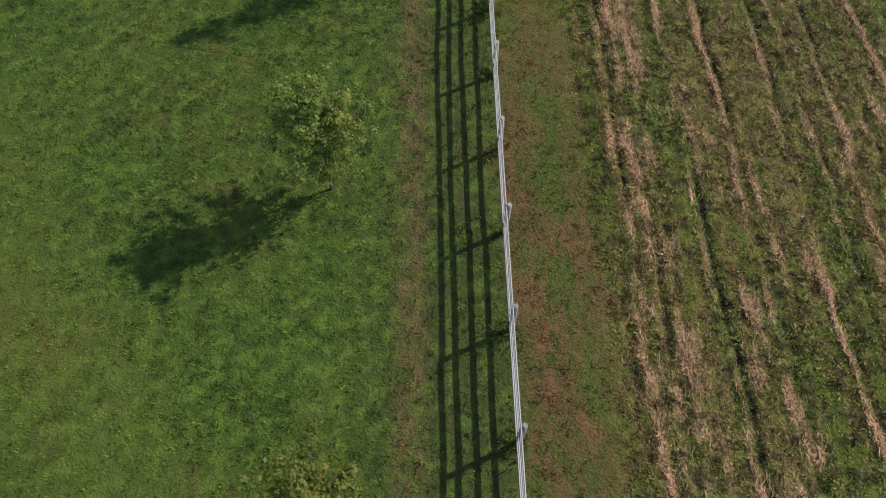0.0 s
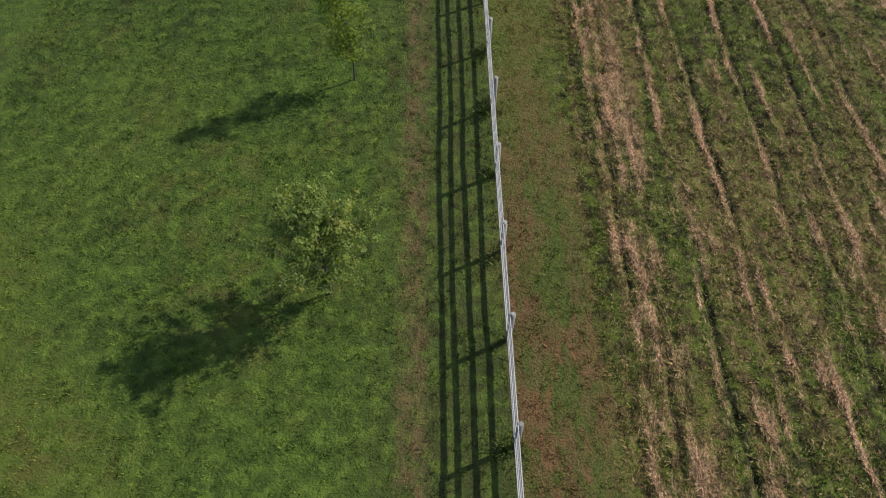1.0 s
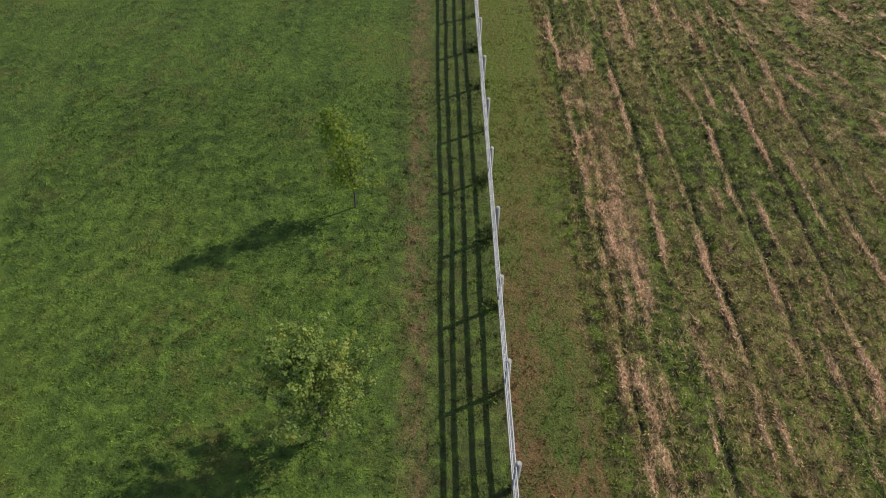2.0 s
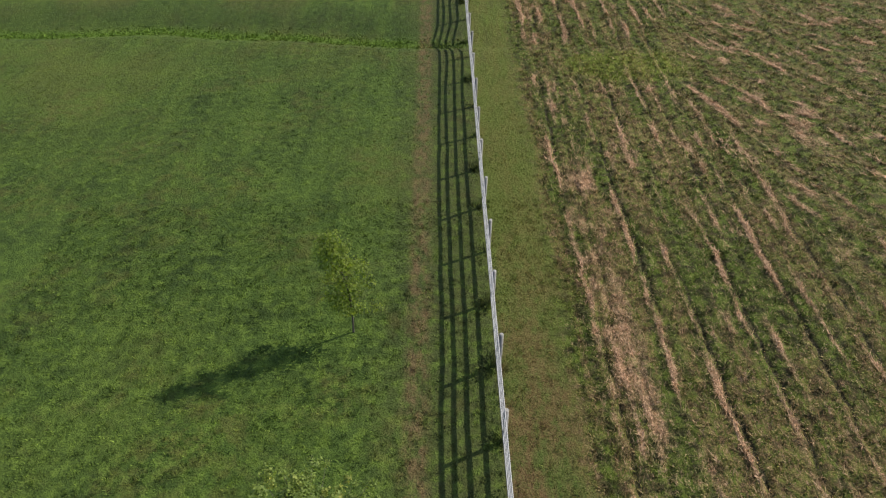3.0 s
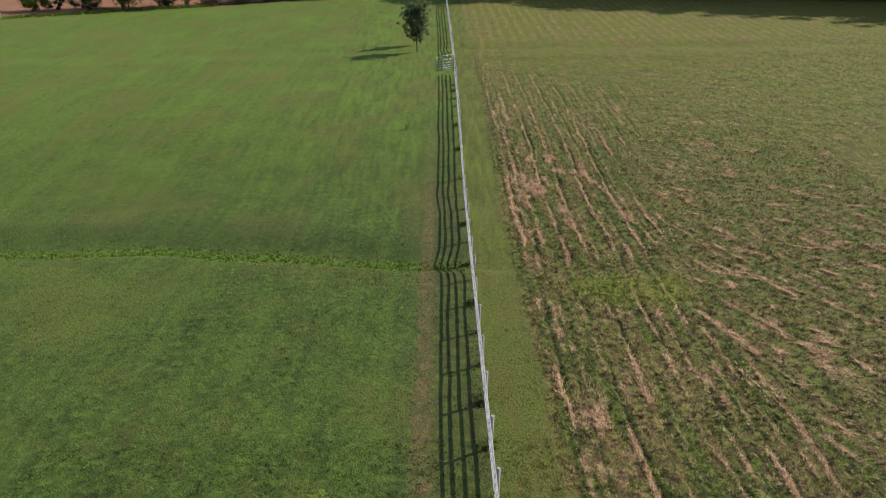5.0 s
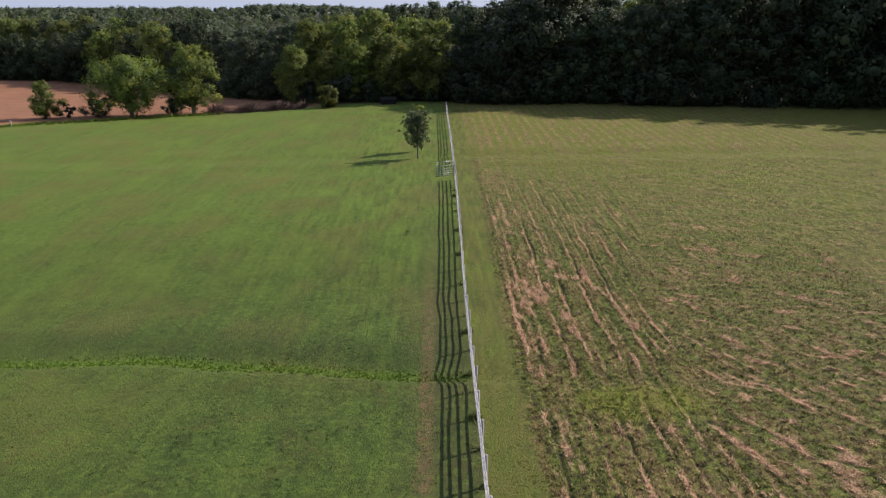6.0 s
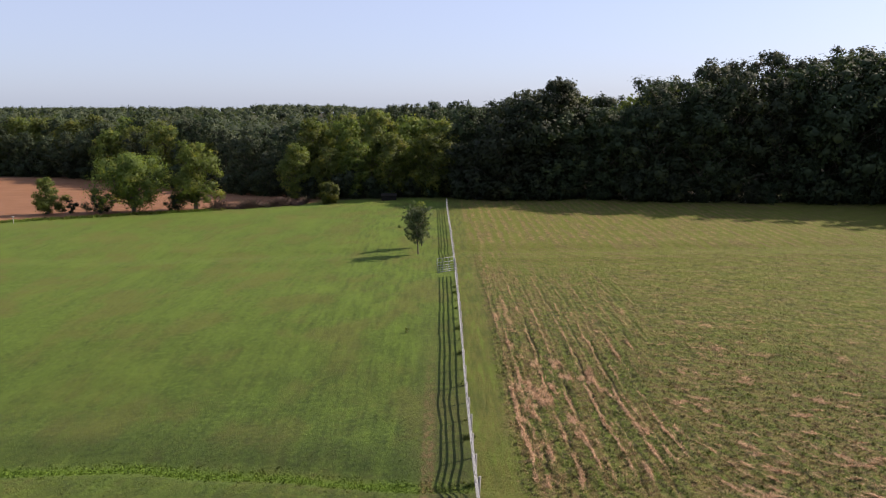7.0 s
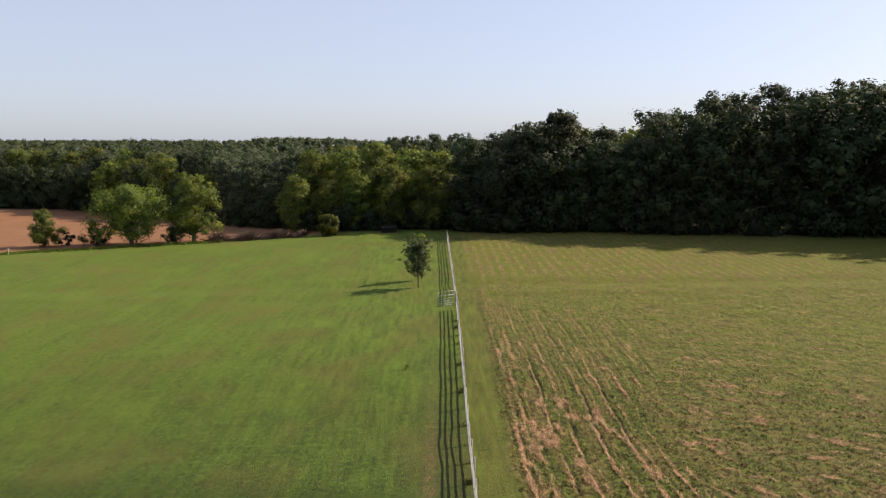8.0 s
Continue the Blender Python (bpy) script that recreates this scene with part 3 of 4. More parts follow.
attr = me.attributes.new("along", 'FLOAT', 'POINT')
attr.data.foreach_set("value", rows_along(GX, GY).ravel().astype(np.float32))
attr = me.attributes.new("ditch", 'FLOAT', 'POINT')
attr.data.foreach_set("value", (GY - ditch_y(GX)).ravel().astype(np.float32))
tagged(new("ground", me), "mown green pasture and brown hay stubble on gently rolling ground", "ground", kind="structure")


# ---- trees ----
def leaf_cloud(rng, centres, radii, count, size, squash=0.8, up=0.35, coarse=False):
    """Leaf sprays as small folded quads on and in lumpy clusters."""
    centres, radii = np.asarray(centres), np.asarray(radii)
    w = radii ** 2
    pick = rng.choice(len(centres), count, p=w / w.sum())
    d = rng.normal(size=(count, 3))
    d /= np.linalg.norm(d, axis=1)[:, None]
    rr = radii[pick] * rng.uniform(0.35, 1.0, count) ** 0.45 * (1 + 0.24 * rng.normal(size=count))
    p = centres[pick] + d * rr[:, None] * np.array((1, 1, squash))
    nrm = d + rng.normal(size=(count, 3)) * 0.5 + np.array((0, 0, up))
    nrm /= np.linalg.norm(nrm, axis=1)[:, None]
    t = np.cross(nrm, rng.normal(size=(count, 3)))
    t /= np.linalg.norm(t, axis=1)[:, None] + 1e-9
    b = np.cross(nrm, t)
    s = size * rng.uniform(0.55, 1.35, count)[:, None]
    fold = nrm * s * 0.28
    if coarse:
        return np.stack([p - t * s, p + t * s * 0.9 - b * s * 0.5, p + b * s * 0.8 - fold], 1).reshape(-1, 3), d, nrm
    return np.stack([p - t * s, p - b * s * 0.62 - fold, p + t * s, p + b * s * 0.62 - fold], 1).reshape(-1, 3), d, nrm


def soft_normals(me, normals):
    """Leaf sprays catch the light as the rounded clumps do that they make up."""
    normals = normals / (np.linalg.norm(normals, axis=1)[:, None] + 1e-9)
    me.polygons.foreach_set("use_smooth", np.ones(len(me.polygons), bool))
    me.normals_split_custom_set_from_vertices(normals.astype(float).tolist())


_bm = bmesh.new()
bmesh.ops.create_icosphere(_bm, subdivisions=1, radius=1)
CORE_V = np.array([v.co[:] for v in _bm.verts])
CORE_F = np.array([[v.index for v in f.verts] for f in _bm.faces])
_bm.free()


def build_tree(name, seed, h, spread, base, lumps, leaves, size, leaf_mat, trunk_r, lean=0.0, lump_r=0.30, top=1.0, coarse=False):
    """An Empty with a trunk (and limbs) and a crown. base: share of the height that is bare; top: how wide the crown's top stays."""
    rng = np.random.RandomState(seed)
    root = new(name)
    centres, radii, tubes = [], [], []
    bend = rng.uniform(-1, 1, 2) * 0.03 * h
    spine = lambda s: Vector((bend[0] * s * s + lean * s, bend[1] * s * (1 - 0.3 * s), s * h))
    tubes.append(tube([spine(s) for s in (-0.012, 0.03, 0.2, 0.4, 0.6, 0.8, 0.96)],
                      [trunk_r * k for k in (1.5, 1.15, 0.95, 0.78, 0.55, 0.3, 0.08)], 8))
    for i in range(lumps):
        s = base + (1 - base) * ((i + rng.uniform(0.1, 0.9)) / lumps)
        q = (s - base) / (1 - base)
        prof = max(0.05, 1 - ((q - 0.42) / 0.62) ** 2) ** 0.5 * (1 - q * (1 - top) * 0.5)
        a = i * 2.4 + rng.uniform(-0.6, 0.6)
        reach = spread * prof * (rng.uniform(0.35, 1.08) if i % 4 else rng.uniform(0.0, 0.25))
        r = spread * lump_r * rng.uniform(0.5, 1.5) * (0.6 + 0.5 * prof)
        c = spine(min(s, 1 - r / h * 0.7)) + Vector((math.cos(a) * reach, math.sin(a) * reach, rng.uniform(-0.03, 0.05) * h))
        c.z = max(c.z, r * 0.8)
        centres.append(c)
        radii.append(r)
        foot = spine(max(0.12, s - 0.10 - 0.14 * reach / spread))
        mid = foot.lerp(c, 0.5) + Vector((0, 0, 0.03 * h))
        lr = trunk_r * (0.42 - 0.25 * q)
        tubes.append(tube([foot, mid, c], [lr, lr * 0.6, lr * 0.2], 3 if coarse else 5))
    v, f = join(tubes)
    child("trunk", mesh_from(name + " trunk", v, f, mat_bark, True), root, "bare grey-brown trunk with limbs")
    lv, d, nrm = leaf_cloud(rng, [tuple(c) for c in centres], radii, leaves, size, coarse=coarse)
    k = 3 if coarse else 4
    lf = np.arange(len(lv)).reshape(-1, k)
    if coarse:
        # unseen solid cores added inside the clumps to stop light coming through
        cores = [(CORE_V * (r * 0.40) * rng.uniform(0.8, 1.15, (len(CORE_V), 1)) * (1, 1, 0.8) + np.array(c)) for c, r in zip(centres, radii)]
        cf = np.concatenate([CORE_F + len(CORE_V) * i for i in range(len(cores))]) + len(lv)
        out = np.concatenate([np.repeat(0.5 * d + 0.6 * nrm, k, 0)] + [CORE_V] * len(cores))
        lv, lf = np.concatenate([lv] + cores), np.concatenate([lf, cf])
        whole = (lv - np.array((0, 0, h * 0.55))) / np.array((spread, spread, h * 0.5))
    crown = mesh_from(name + " crown", lv, lf, leaf_mat)
    if coarse:
        soft_normals(crown, out + 0.8 * whole + np.array((0, 0, 0.1)))
    child("crown", crown, root)
    return root


def build_young(name, seed, h, spread, base, branches, leaves, size, leaf_mat, trunk_r, lean=(0.0, 0.0), clump=0.15, rise=0.9, full=0.6):
    """A young tree: thin branches that reach up and out from the stem, each with clumps of leaves along it."""
    rng = np.random.RandomState(seed)
    root = new(name)
    spine = lambda s: Vector((lean[0] * s * s, lean[1] * s * s, s * h)) + Vector((math.sin(s * 5 + seed), math.cos(s * 4 + seed), 0)) * 0.012 * h
    tubes = [tube([spine(s) for s in (-0.03, 0.03, 0.2, 0.4, 0.6, 0.8, 0.97)], [trunk_r * k for k in (1.4, 1.1, 0.95, 0.78, 0.55, 0.3, 0.1)], 8)]
    centres, radii = [tuple(spine(0.93)), tuple(spine(0.985))], [clump * 0.8, clump * 0.5]
    for i in range(branches):
        q = (i + rng.uniform(0.1, 0.9)) / branches
        s = base + (0.93 - base) * q
        reach = spread * min(1.0, full + 1.6 * q) * (1 - q) ** 0.55 * rng.uniform(0.55, 1.1) + 0.08 * spread
        a = i * 2.4 + rng.uniform(-0.5, 0.5)
        foot, way = spine(s), Vector((math.cos(a), math.sin(a), rise * rng.uniform(0.45, 1.1)))
        ends = [foot, foot + way * reach * 0.5 - Vector((0, 0, 0.06 * reach)), foot + way * reach + Vector((0, 0, 0.05 * reach))]
        lr = trunk_r * (0.40 - 0.22 * q)
        tubes.append(tube(ends, [lr, lr * 0.6, lr * 0.2], 5))
        for k in range(4):
            f = (0.32, 0.56, 0.78, 0.98)[k] + rng.uniform(-0.06, 0.06)
            c = foot.lerp(ends[2], f) + Vector(rng.normal(size=3) * clump * 0.45)
            if rng.uniform() < 0.86:
                centres.append(tuple(c))
                radii.append(clump * rng.uniform(0.55, 1.15) * (1.1 - 0.35 * f))
    v, f = join(tubes)
    child("trunk", mesh_from(name + " trunk", v, f, mat_bark, True), root, "thin grey-brown stem with branches")
    lv, d, nrm = leaf_cloud(rng, centres, radii, leaves, size, squash=0.7, up=0.6)
    child("crown", mesh_from(name + " crown", lv, np.arange(len(lv)).reshape(-1, 4), leaf_mat), root)
    return root


def stand(x, y, rz=0.0, s=1.0, sink=0.05):
    return Matrix.Translation((x, y, gz(x, y) - sink)) @ pose(0, 0, 0, 0, 0, rz) @ Matrix.Scale(s, 4)


def place(ob, x, y, rz=0.0, s=1.0, sink=0.05):
    ob.matrix_basis = stand(x, y, rz, s, sink)
    return ob


def put_copy(ob, x, y, rz, s, sink=0.05):
    c = copy_thing(ob, stand(x, y, rz, 1.0, sink))
    c.scale = (s, s, s * random.uniform(0.97, 1.03))
    return c


# the young trees planted in a line along the fence
t = place(build_young("young_tree", 11, 3.5, 1.6, 0.20, 64, 17000, 0.033, mat_leaf_young, 0.036, lean=(-0.10, 0.0), clump=0.19, rise=0.85, full=0.75), -2.55, 10.2, 20)
tagged(t, "young bushy green tree with yellowing leaf tips in mown grass", "tree", "young trees along the fence")
t = place(build_young("young_tree", 12, 3.75, 0.70, 0.20, 26, 3600, 0.042, mat_leaf_slim, 0.026, lean=(-0.35, 0.0), clump=0.25, rise=1.0), -2.44, 17.48, 0)
tagged(t, "thin young tree with few green leaves in mown grass", "tree", "young trees along the fence")
t = place(build_young("young_tree", 13, 3.0, 1.35, 0.18, 34, 4600, 0.046, mat_leaf_turn, 0.04, clump=0.22), -2.30, 2.65, 50)
tagged(t, "young tree with yellow-orange turning leaves in mown grass", "tree", "young trees along the fence")
t = place(build_young("young_tree", 14, 5.2, 2.1, 0.22, 80, 17000, 0.058, mat_leaf_deep, 0.07, clump=0.36, rise=1.3, full=0.55), -2.5, 88.8, 0)
tagged(t, "dense dark green young tree on a thin trunk", "tree", "young trees along the fence")
t = place(build_young("young_tree", 15, 5.5, 1.15, 0.22, 36, 3600, 0.075, mat_leaf_young, 0.06, clump=0.28, rise=1.2), -2.2, 93.6, 80)
tagged(t, "pale green young tree standing behind another", "tree", "young trees along the fence")
t = place(build_tree("sapling", 16, 0.42, 0.22, 0.1, 8, 220, 0.040, mat_leaf_young, 0.015, lump_r=0.38), -2.45, 59.2, 0)
tagged(t, "small leafy sapling in mown grass", "tree", "young trees along the fence")

# trees and bushes on the crest beside the tilled field
CREST_TREES = ((21, 9.6, 5.6, 0.14, 70, 14000, 0.17, mat_leaf_bright, -50.4, 128.5, "broad round green field tree among low bushes"),
               (22, 11.2, 3.9, 0.10, 70, 12000, 0.17, mat_leaf_bright, -41.0, 131.0, "tall ragged green tree at the edge of tilled soil"),
               (23, 5.9, 2.6, 0.08, 40, 5500, 0.16, mat_leaf_bright, -63.5, 126.5, "small two-headed tree at the field edge"),
               (24, 2.4, 1.2, 0.03, 14, 1100, 0.12, mat_leaf, -60.2, 127.5, "low dark bush at the field edge"),
               (25, 3.7, 2.0, 0.02, 44, 5000, 0.15, mat_leaf_bright, -19.3, 136.5, "rounded green bush beside the wood"),
               (26, 3.0, 2.3, 0.02, 24, 2400, 0.13, mat_leaf, -55.5, 127.8, "low dark bush under a field tree"),
               (27, 2.8, 2.0, 0.02, 22, 2200, 0.13, mat_leaf, -44.5, 131.0, "low dark bush under a field tree"))
for seed, h, sp, base, lumps, n, size, mat, x, y, label in CREST_TREES:
    t = place(build_tree("field_tree" if h > 5 else "bush", seed, h, sp, base, lumps, n, size, mat, 0.03 * h, lump_r=0.24, coarse=True), x, y, seed * 37)
    tagged(t, label, "tree" if h > 5 else "bush", "trees on the field edge")

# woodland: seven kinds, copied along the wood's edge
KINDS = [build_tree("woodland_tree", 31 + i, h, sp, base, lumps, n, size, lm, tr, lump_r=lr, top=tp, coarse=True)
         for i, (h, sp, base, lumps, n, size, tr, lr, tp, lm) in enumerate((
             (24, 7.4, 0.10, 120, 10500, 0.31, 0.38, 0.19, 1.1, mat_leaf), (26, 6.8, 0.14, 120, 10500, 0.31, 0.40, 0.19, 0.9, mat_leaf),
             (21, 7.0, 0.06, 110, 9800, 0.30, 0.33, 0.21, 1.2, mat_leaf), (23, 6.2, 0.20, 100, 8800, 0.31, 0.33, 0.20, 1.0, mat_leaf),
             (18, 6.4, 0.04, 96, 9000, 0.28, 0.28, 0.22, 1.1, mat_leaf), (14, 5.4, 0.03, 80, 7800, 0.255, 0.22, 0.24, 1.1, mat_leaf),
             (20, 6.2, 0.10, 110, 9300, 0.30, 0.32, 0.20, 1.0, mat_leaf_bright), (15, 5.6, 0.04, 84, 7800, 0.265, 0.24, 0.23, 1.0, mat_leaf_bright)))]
TALL = (24, 26, 21, 23, 18, 14, 20, 15)
for i, k in enumerate(KINDS):
    tagged(k, "tall yellow-green deciduous tree in a wood" if i > 5 else "tall dense green deciduous tree at the edge of a wood", "tree", "woodland trees")
used = set()


def plant(kind, x, y, height):
    s = height / TALL[kind]
    rz = random.uniform(0, 360)
    if kind not in used:
        used.add(kind)
        ob = place(KINDS[kind], x, y, rz, s, 0.15)
    else:
        ob = put_copy(KINDS[kind], x, y, rz, s, 0.15)
    return ob


random.seed(4)
# the wood straight ahead and to the right: its edge, then rows behind
EDGE = ((-27, 148), (-14, 144), (0, 143), (11, 138), (20, 138), (29, 136.5), (36, 134), (56, 129), (74, 127), (86, 117), (104, 100), (128, 80))
ex, ey = [p[0] for p in EDGE], [p[1] for p in EDGE]


def wood_height(x):
    return np.interp(x, (-27, -8, -4, 3, 12, 16, 21, 26, 29, 34, 38, 44, 60, 90, 130), (16, 16.5, 14, 15.2, 18, 19, 19.8, 19, 17.8, 18, 20.8, 22.8, 24.4, 25.2, 26))


for depth in range(3):
    x = -27.0 + random.uniform(0, 3)
    while x < (124 if depth < 2 else 45):
        y = np.interp(x, ex, ey) + depth * 8.5 + random.uniform(-1.5, 1.5)
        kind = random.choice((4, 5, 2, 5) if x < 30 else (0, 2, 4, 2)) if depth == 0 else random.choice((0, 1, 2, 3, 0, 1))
        # yellow-green kinds where sun strikes, its brightness held in their leaf colour
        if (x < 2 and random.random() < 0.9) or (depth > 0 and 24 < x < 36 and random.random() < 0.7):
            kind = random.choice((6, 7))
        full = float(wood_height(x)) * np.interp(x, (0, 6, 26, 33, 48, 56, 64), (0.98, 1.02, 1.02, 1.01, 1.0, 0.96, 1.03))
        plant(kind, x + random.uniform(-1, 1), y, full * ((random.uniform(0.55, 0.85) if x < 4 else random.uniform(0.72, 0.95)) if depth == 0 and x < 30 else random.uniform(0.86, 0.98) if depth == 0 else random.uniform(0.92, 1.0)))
        x += random.uniform(4.8, 6.8) * (1.15 if depth > 1 else 1)
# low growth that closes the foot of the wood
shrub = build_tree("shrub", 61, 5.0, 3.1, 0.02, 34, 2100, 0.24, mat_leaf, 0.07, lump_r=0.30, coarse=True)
tagged(shrub, "low dense dark green shrub at the foot of a wood", "shrub", "shrubs along the wood")
place(shrub, -24.5, 147.0, 10, 0.9, 0.2)
for x in np.arange(-20, 112, 3.9):
    xx = float(x) + random.uniform(-1.2, 1.2)
    put_copy(shrub, xx, float(np.interp(xx, ex, ey)) - 1.0 + random.uniform(-1.5, 1.5), random.uniform(0, 360), random.uniform(0.55, 1.15), 0.2)
# the wood beyond the tilled field
EDGE_L = ((-150, 246), (-110, 232), (-80, 212), (-56, 192), (-40, 170), (-25, 152))
lx, ly = [p[0] for p in EDGE_L], [p[1] for p in EDGE_L]
for depth in range(2):
    x = -150.0 + random.uniform(0, 4)
    while x < -25:
        y = np.interp(x, lx, ly) + depth * 9 + random.uniform(-2, 2)
        kind = random.choice((4, 5, 4, 5, 7)) if depth == 0 else random.choice((0, 6, 3, 7, 4, 3))
        full = float(np.interp(x, (-150, -60, -25), (18, 17, 14)))
        plant(kind, x + random.uniform(-1, 1), y, full * (random.uniform(0.6, 0.95) if depth == 0 else random.uniform(0.9, 1.1)))
        x += random.uniform(5.5, 8)

for x in np.arange(-148, -27, 4.6):
    xx = float(x) + random.uniform(-1.4, 1.4)
    put_copy(shrub, xx, float(np.interp(xx, lx, ly)) - 2.0 + random.uniform(-1.5, 1.5), random.uniform(0, 360), random.uniform(0.7, 1.3), 0.2)

# woods rolling away to the horizon
rng = np.random.RandomState(77)


def far_wood(name, label, count, y0, y1, n_leaf, size):
    cs, rs = [], []
    for _ in range(count):
        y = math.sqrt(rng.uniform(y0 * y0, y1 * y1))
        x = rng.uniform(-0.72, 0.62) * y
        h = rng.uniform(13, 20) + 5 * float(waves(x, y, 31, 420)) * min(1, y / 900)
        if y > 1100 and -0.25 < x / y < -0.11:
            h += 7
        cs.append((x, y, gz(x, y) + h * 0.62))
        rs.append(rng.uniform(4.5, 7.5))
    v, d, nrm = leaf_cloud(rng, cs, rs, count * n_leaf, size, 1.0, coarse=True)
    f = np.arange(len(v)).reshape(-1, 3)
    # solid cores added here as well, to darken the gaps between crowns
    cores = [CORE_V * (r * 0.72) * rng.uniform(0.8, 1.1, (len(CORE_V), 1)) * (1, 1, 1.15) + np.array(c) for c, r in zip(cs, rs)]
    cf = np.concatenate([CORE_F + len(CORE_V) * i for i in range(len(cores))]) + len(v)
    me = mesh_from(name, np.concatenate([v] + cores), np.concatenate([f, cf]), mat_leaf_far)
    soft_normals(me, np.concatenate([np.repeat(d + 0.3 * nrm, 3, 0)] + [CORE_V] * len(cores)) + np.array((0, 0, 0.25)))
    ob = new(name, me)
    tagged(ob, label, "woods", kind="stuff")


random.seed(12)
for x, y, h in ((-17, 182, 16.5), (-11, 186, 17.5), (-6, 180, 17), (-1, 184, 17.5), (-22, 188, 16), (5, 186, 18)):
    plant(random.choice((0, 1, 3)), x, y, h)
t = place(build_tree("woodland_tree", 51, 20.6, 6.6, 0.08, 230, 19000, 0.26, mat_leaf, 0.36, lump_r=0.17, top=0.35, coarse=True), 20.8, 140, 0)
tagged(t, "tall dense green tree with a smooth domed crown", "tree", "woodland trees")
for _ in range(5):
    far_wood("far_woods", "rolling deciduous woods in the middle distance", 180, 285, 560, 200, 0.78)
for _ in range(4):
    far_wood("far_woods", "wooded ridge on the horizon, haze tinted into its leaves", 650, 560, 1900, 65, 1.9)

# ---- fence ----
FENCE_X, BAY, FIRST = 1.50, 2.44, 4.02
fence = tagged(new("fence"), "weathered grey four-board fence with round posts along the pasture", "fence")
bm = bmesh.new()
bmesh.ops.create_cone(bm, cap_ends=True, segments=12, radius1=0.062, radius2=0.056, depth=1.65)
bmesh.ops.translate(bm, vec=(0, 0, 1.65 / 2 - 0.36), verts=bm.verts)
top_edges = [e for e in bm.edges if all(v.co.z > 1.2 for v in e.verts)]
bmesh.ops.bevel(bm, geom=top_edges, offset=0.014, segments=2, affect='EDGES')
post_me = mesh_bm("post", bm, mat_post)
for p in post_me.polygons:
    p.use_smooth = p.normal.z < 0.5
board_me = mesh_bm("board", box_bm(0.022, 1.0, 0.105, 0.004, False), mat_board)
random.seed(9)
run_a = [FIRST + BAY * k for k in range(-4, 31)]
run_b = [79.75 + BAY * k for k in range(21)]
HEIGHTS = (0.36, 0.67, 0.97, 1.22)


def fence_x(y):
    return FENCE_X - 0.30 * float(smooth(84, 130, y))


def fence_run(ys):
    tops = []
    for y in ys:
        x = fence_x(y) + random.uniform(-0.02, 0.02)
        z = gz(FENCE_X, y)
        if abs(y - 37.7) < 1.5:
            z = 0.5 * (gz(FENCE_X, y - 2.4) + gz(FENCE_X, y + 2.4)) - 0.05
        child("post", post_me, fence, "", pose(x + 0.01, y, z, random.uniform(-1.5, 1.5), random.uniform(-1.5, 1.5), random.uniform(0, 360)))
        tops.append(z)
    for h_i, h in enumerate(HEIGHTS):
        i = 0
        while i < len(ys) - 1:
            j = min(i + (1 if (i == 0 and h_i % 2) else 2), len(ys) - 1)
            dy, dz = ys[j] - ys[i], tops[j] - tops[i] + random.uniform(-0.012, 0.012)
            m = Matrix.Translation((fence_x((ys[i] + ys[j]) / 2) - 0.062, (ys[i] + ys[j]) / 2, (tops[i] + tops[j]) / 2 + h + random.uniform(-0.01, 0.01)))
            m = m @ pose(0, 0, 0, math.degrees(math.atan2(dz, dy)), random.uniform(-1, 1), math.degrees(math.atan2(fence_x(ys[i]) - fence_x(ys[j]), dy)) + random.uniform(-0.15, 0.15)) @ Matrix.Diagonal((1, math.hypot(dy, dz) - 0.006, 1, 1))
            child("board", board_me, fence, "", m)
            i = j


fence_run(run_a)
fence_run(run_b)

# ---- the open steel gate ----
gate = tagged(new("gate"), "galvanised tubular steel field gate standing open", "gate")
GL, GH = 2.05, 1.36
hinge, free = Vector((FENCE_X - 0.08, 79.72, 0)), Vector((-0.24, 78.58, 0))
turn = math.degrees(math.atan2(free.y - hinge.y, free.x - hinge.x))
gate.matrix_basis = pose(hinge.x, hinge.y, max(gz(hinge.x, hinge.y), gz(free.x, free.y)) + 0.05, 0, 0, turn)
bar = lambda a, b, r: mesh_from("bar", *tube([a, b], [r, r], 8), mat_steel, True)
for i in range(6):
    z = GH * (0, 0.15, 0.31, 0.49, 0.71, 1.0)[i]
    child("rail", bar((0, 0, z), (GL, 0, z), 0.022), gate)
for xx in (0, GL):
    child("upright", bar((xx, 0, -0.02), (xx, 0, GH + 0.02), 0.026), gate)
for xx in (GL * 0.35, GL * 0.68):
    child("brace", mesh_bm("brace", box_bm(0.04, 0.012, GH), mat_steel), gate, "", pose(xx, 0.022, 0))


for z in (0.22, 1.08):
    hinge_strap = child("hinge", mesh_bm("hinge", box_bm(0.16, 0.05, 0.05, 0.008), mat_steel), gate, "steel strap hinge", pose(-0.05, 0, z))
    child("pin", mesh_from("pin", *tube([(-0.07, 0, -0.05), (-0.07, 0, 0.10)], [0.012, 0.012], 6), mat_steel), hinge_strap)
latch = child("latch", mesh_bm("latch", box_bm(0.10, 0.03, 0.06, 0.006), mat_steel), gate, "steel gate latch", pose(GL + 0.03, 0, 0.86))
child("bolt", mesh_from("bolt", *tube([(-0.06, 0, 0.03), (0.14, 0, 0.03)], [0.010, 0.010], 6), mat_steel), latch)


# ---- grass: leaning blades over the near ground ----
mat_grass, nt, bsdf = material("grass blades")
g, col, n_small, n_fine, flat, lumps = field_nodes(nt)
geo = nt.nodes.new("ShaderNodeNewGeometry")
hs = nt.nodes.new("ShaderNodeHueSaturation")
nt.links.new(col, hs.inputs["Color"])
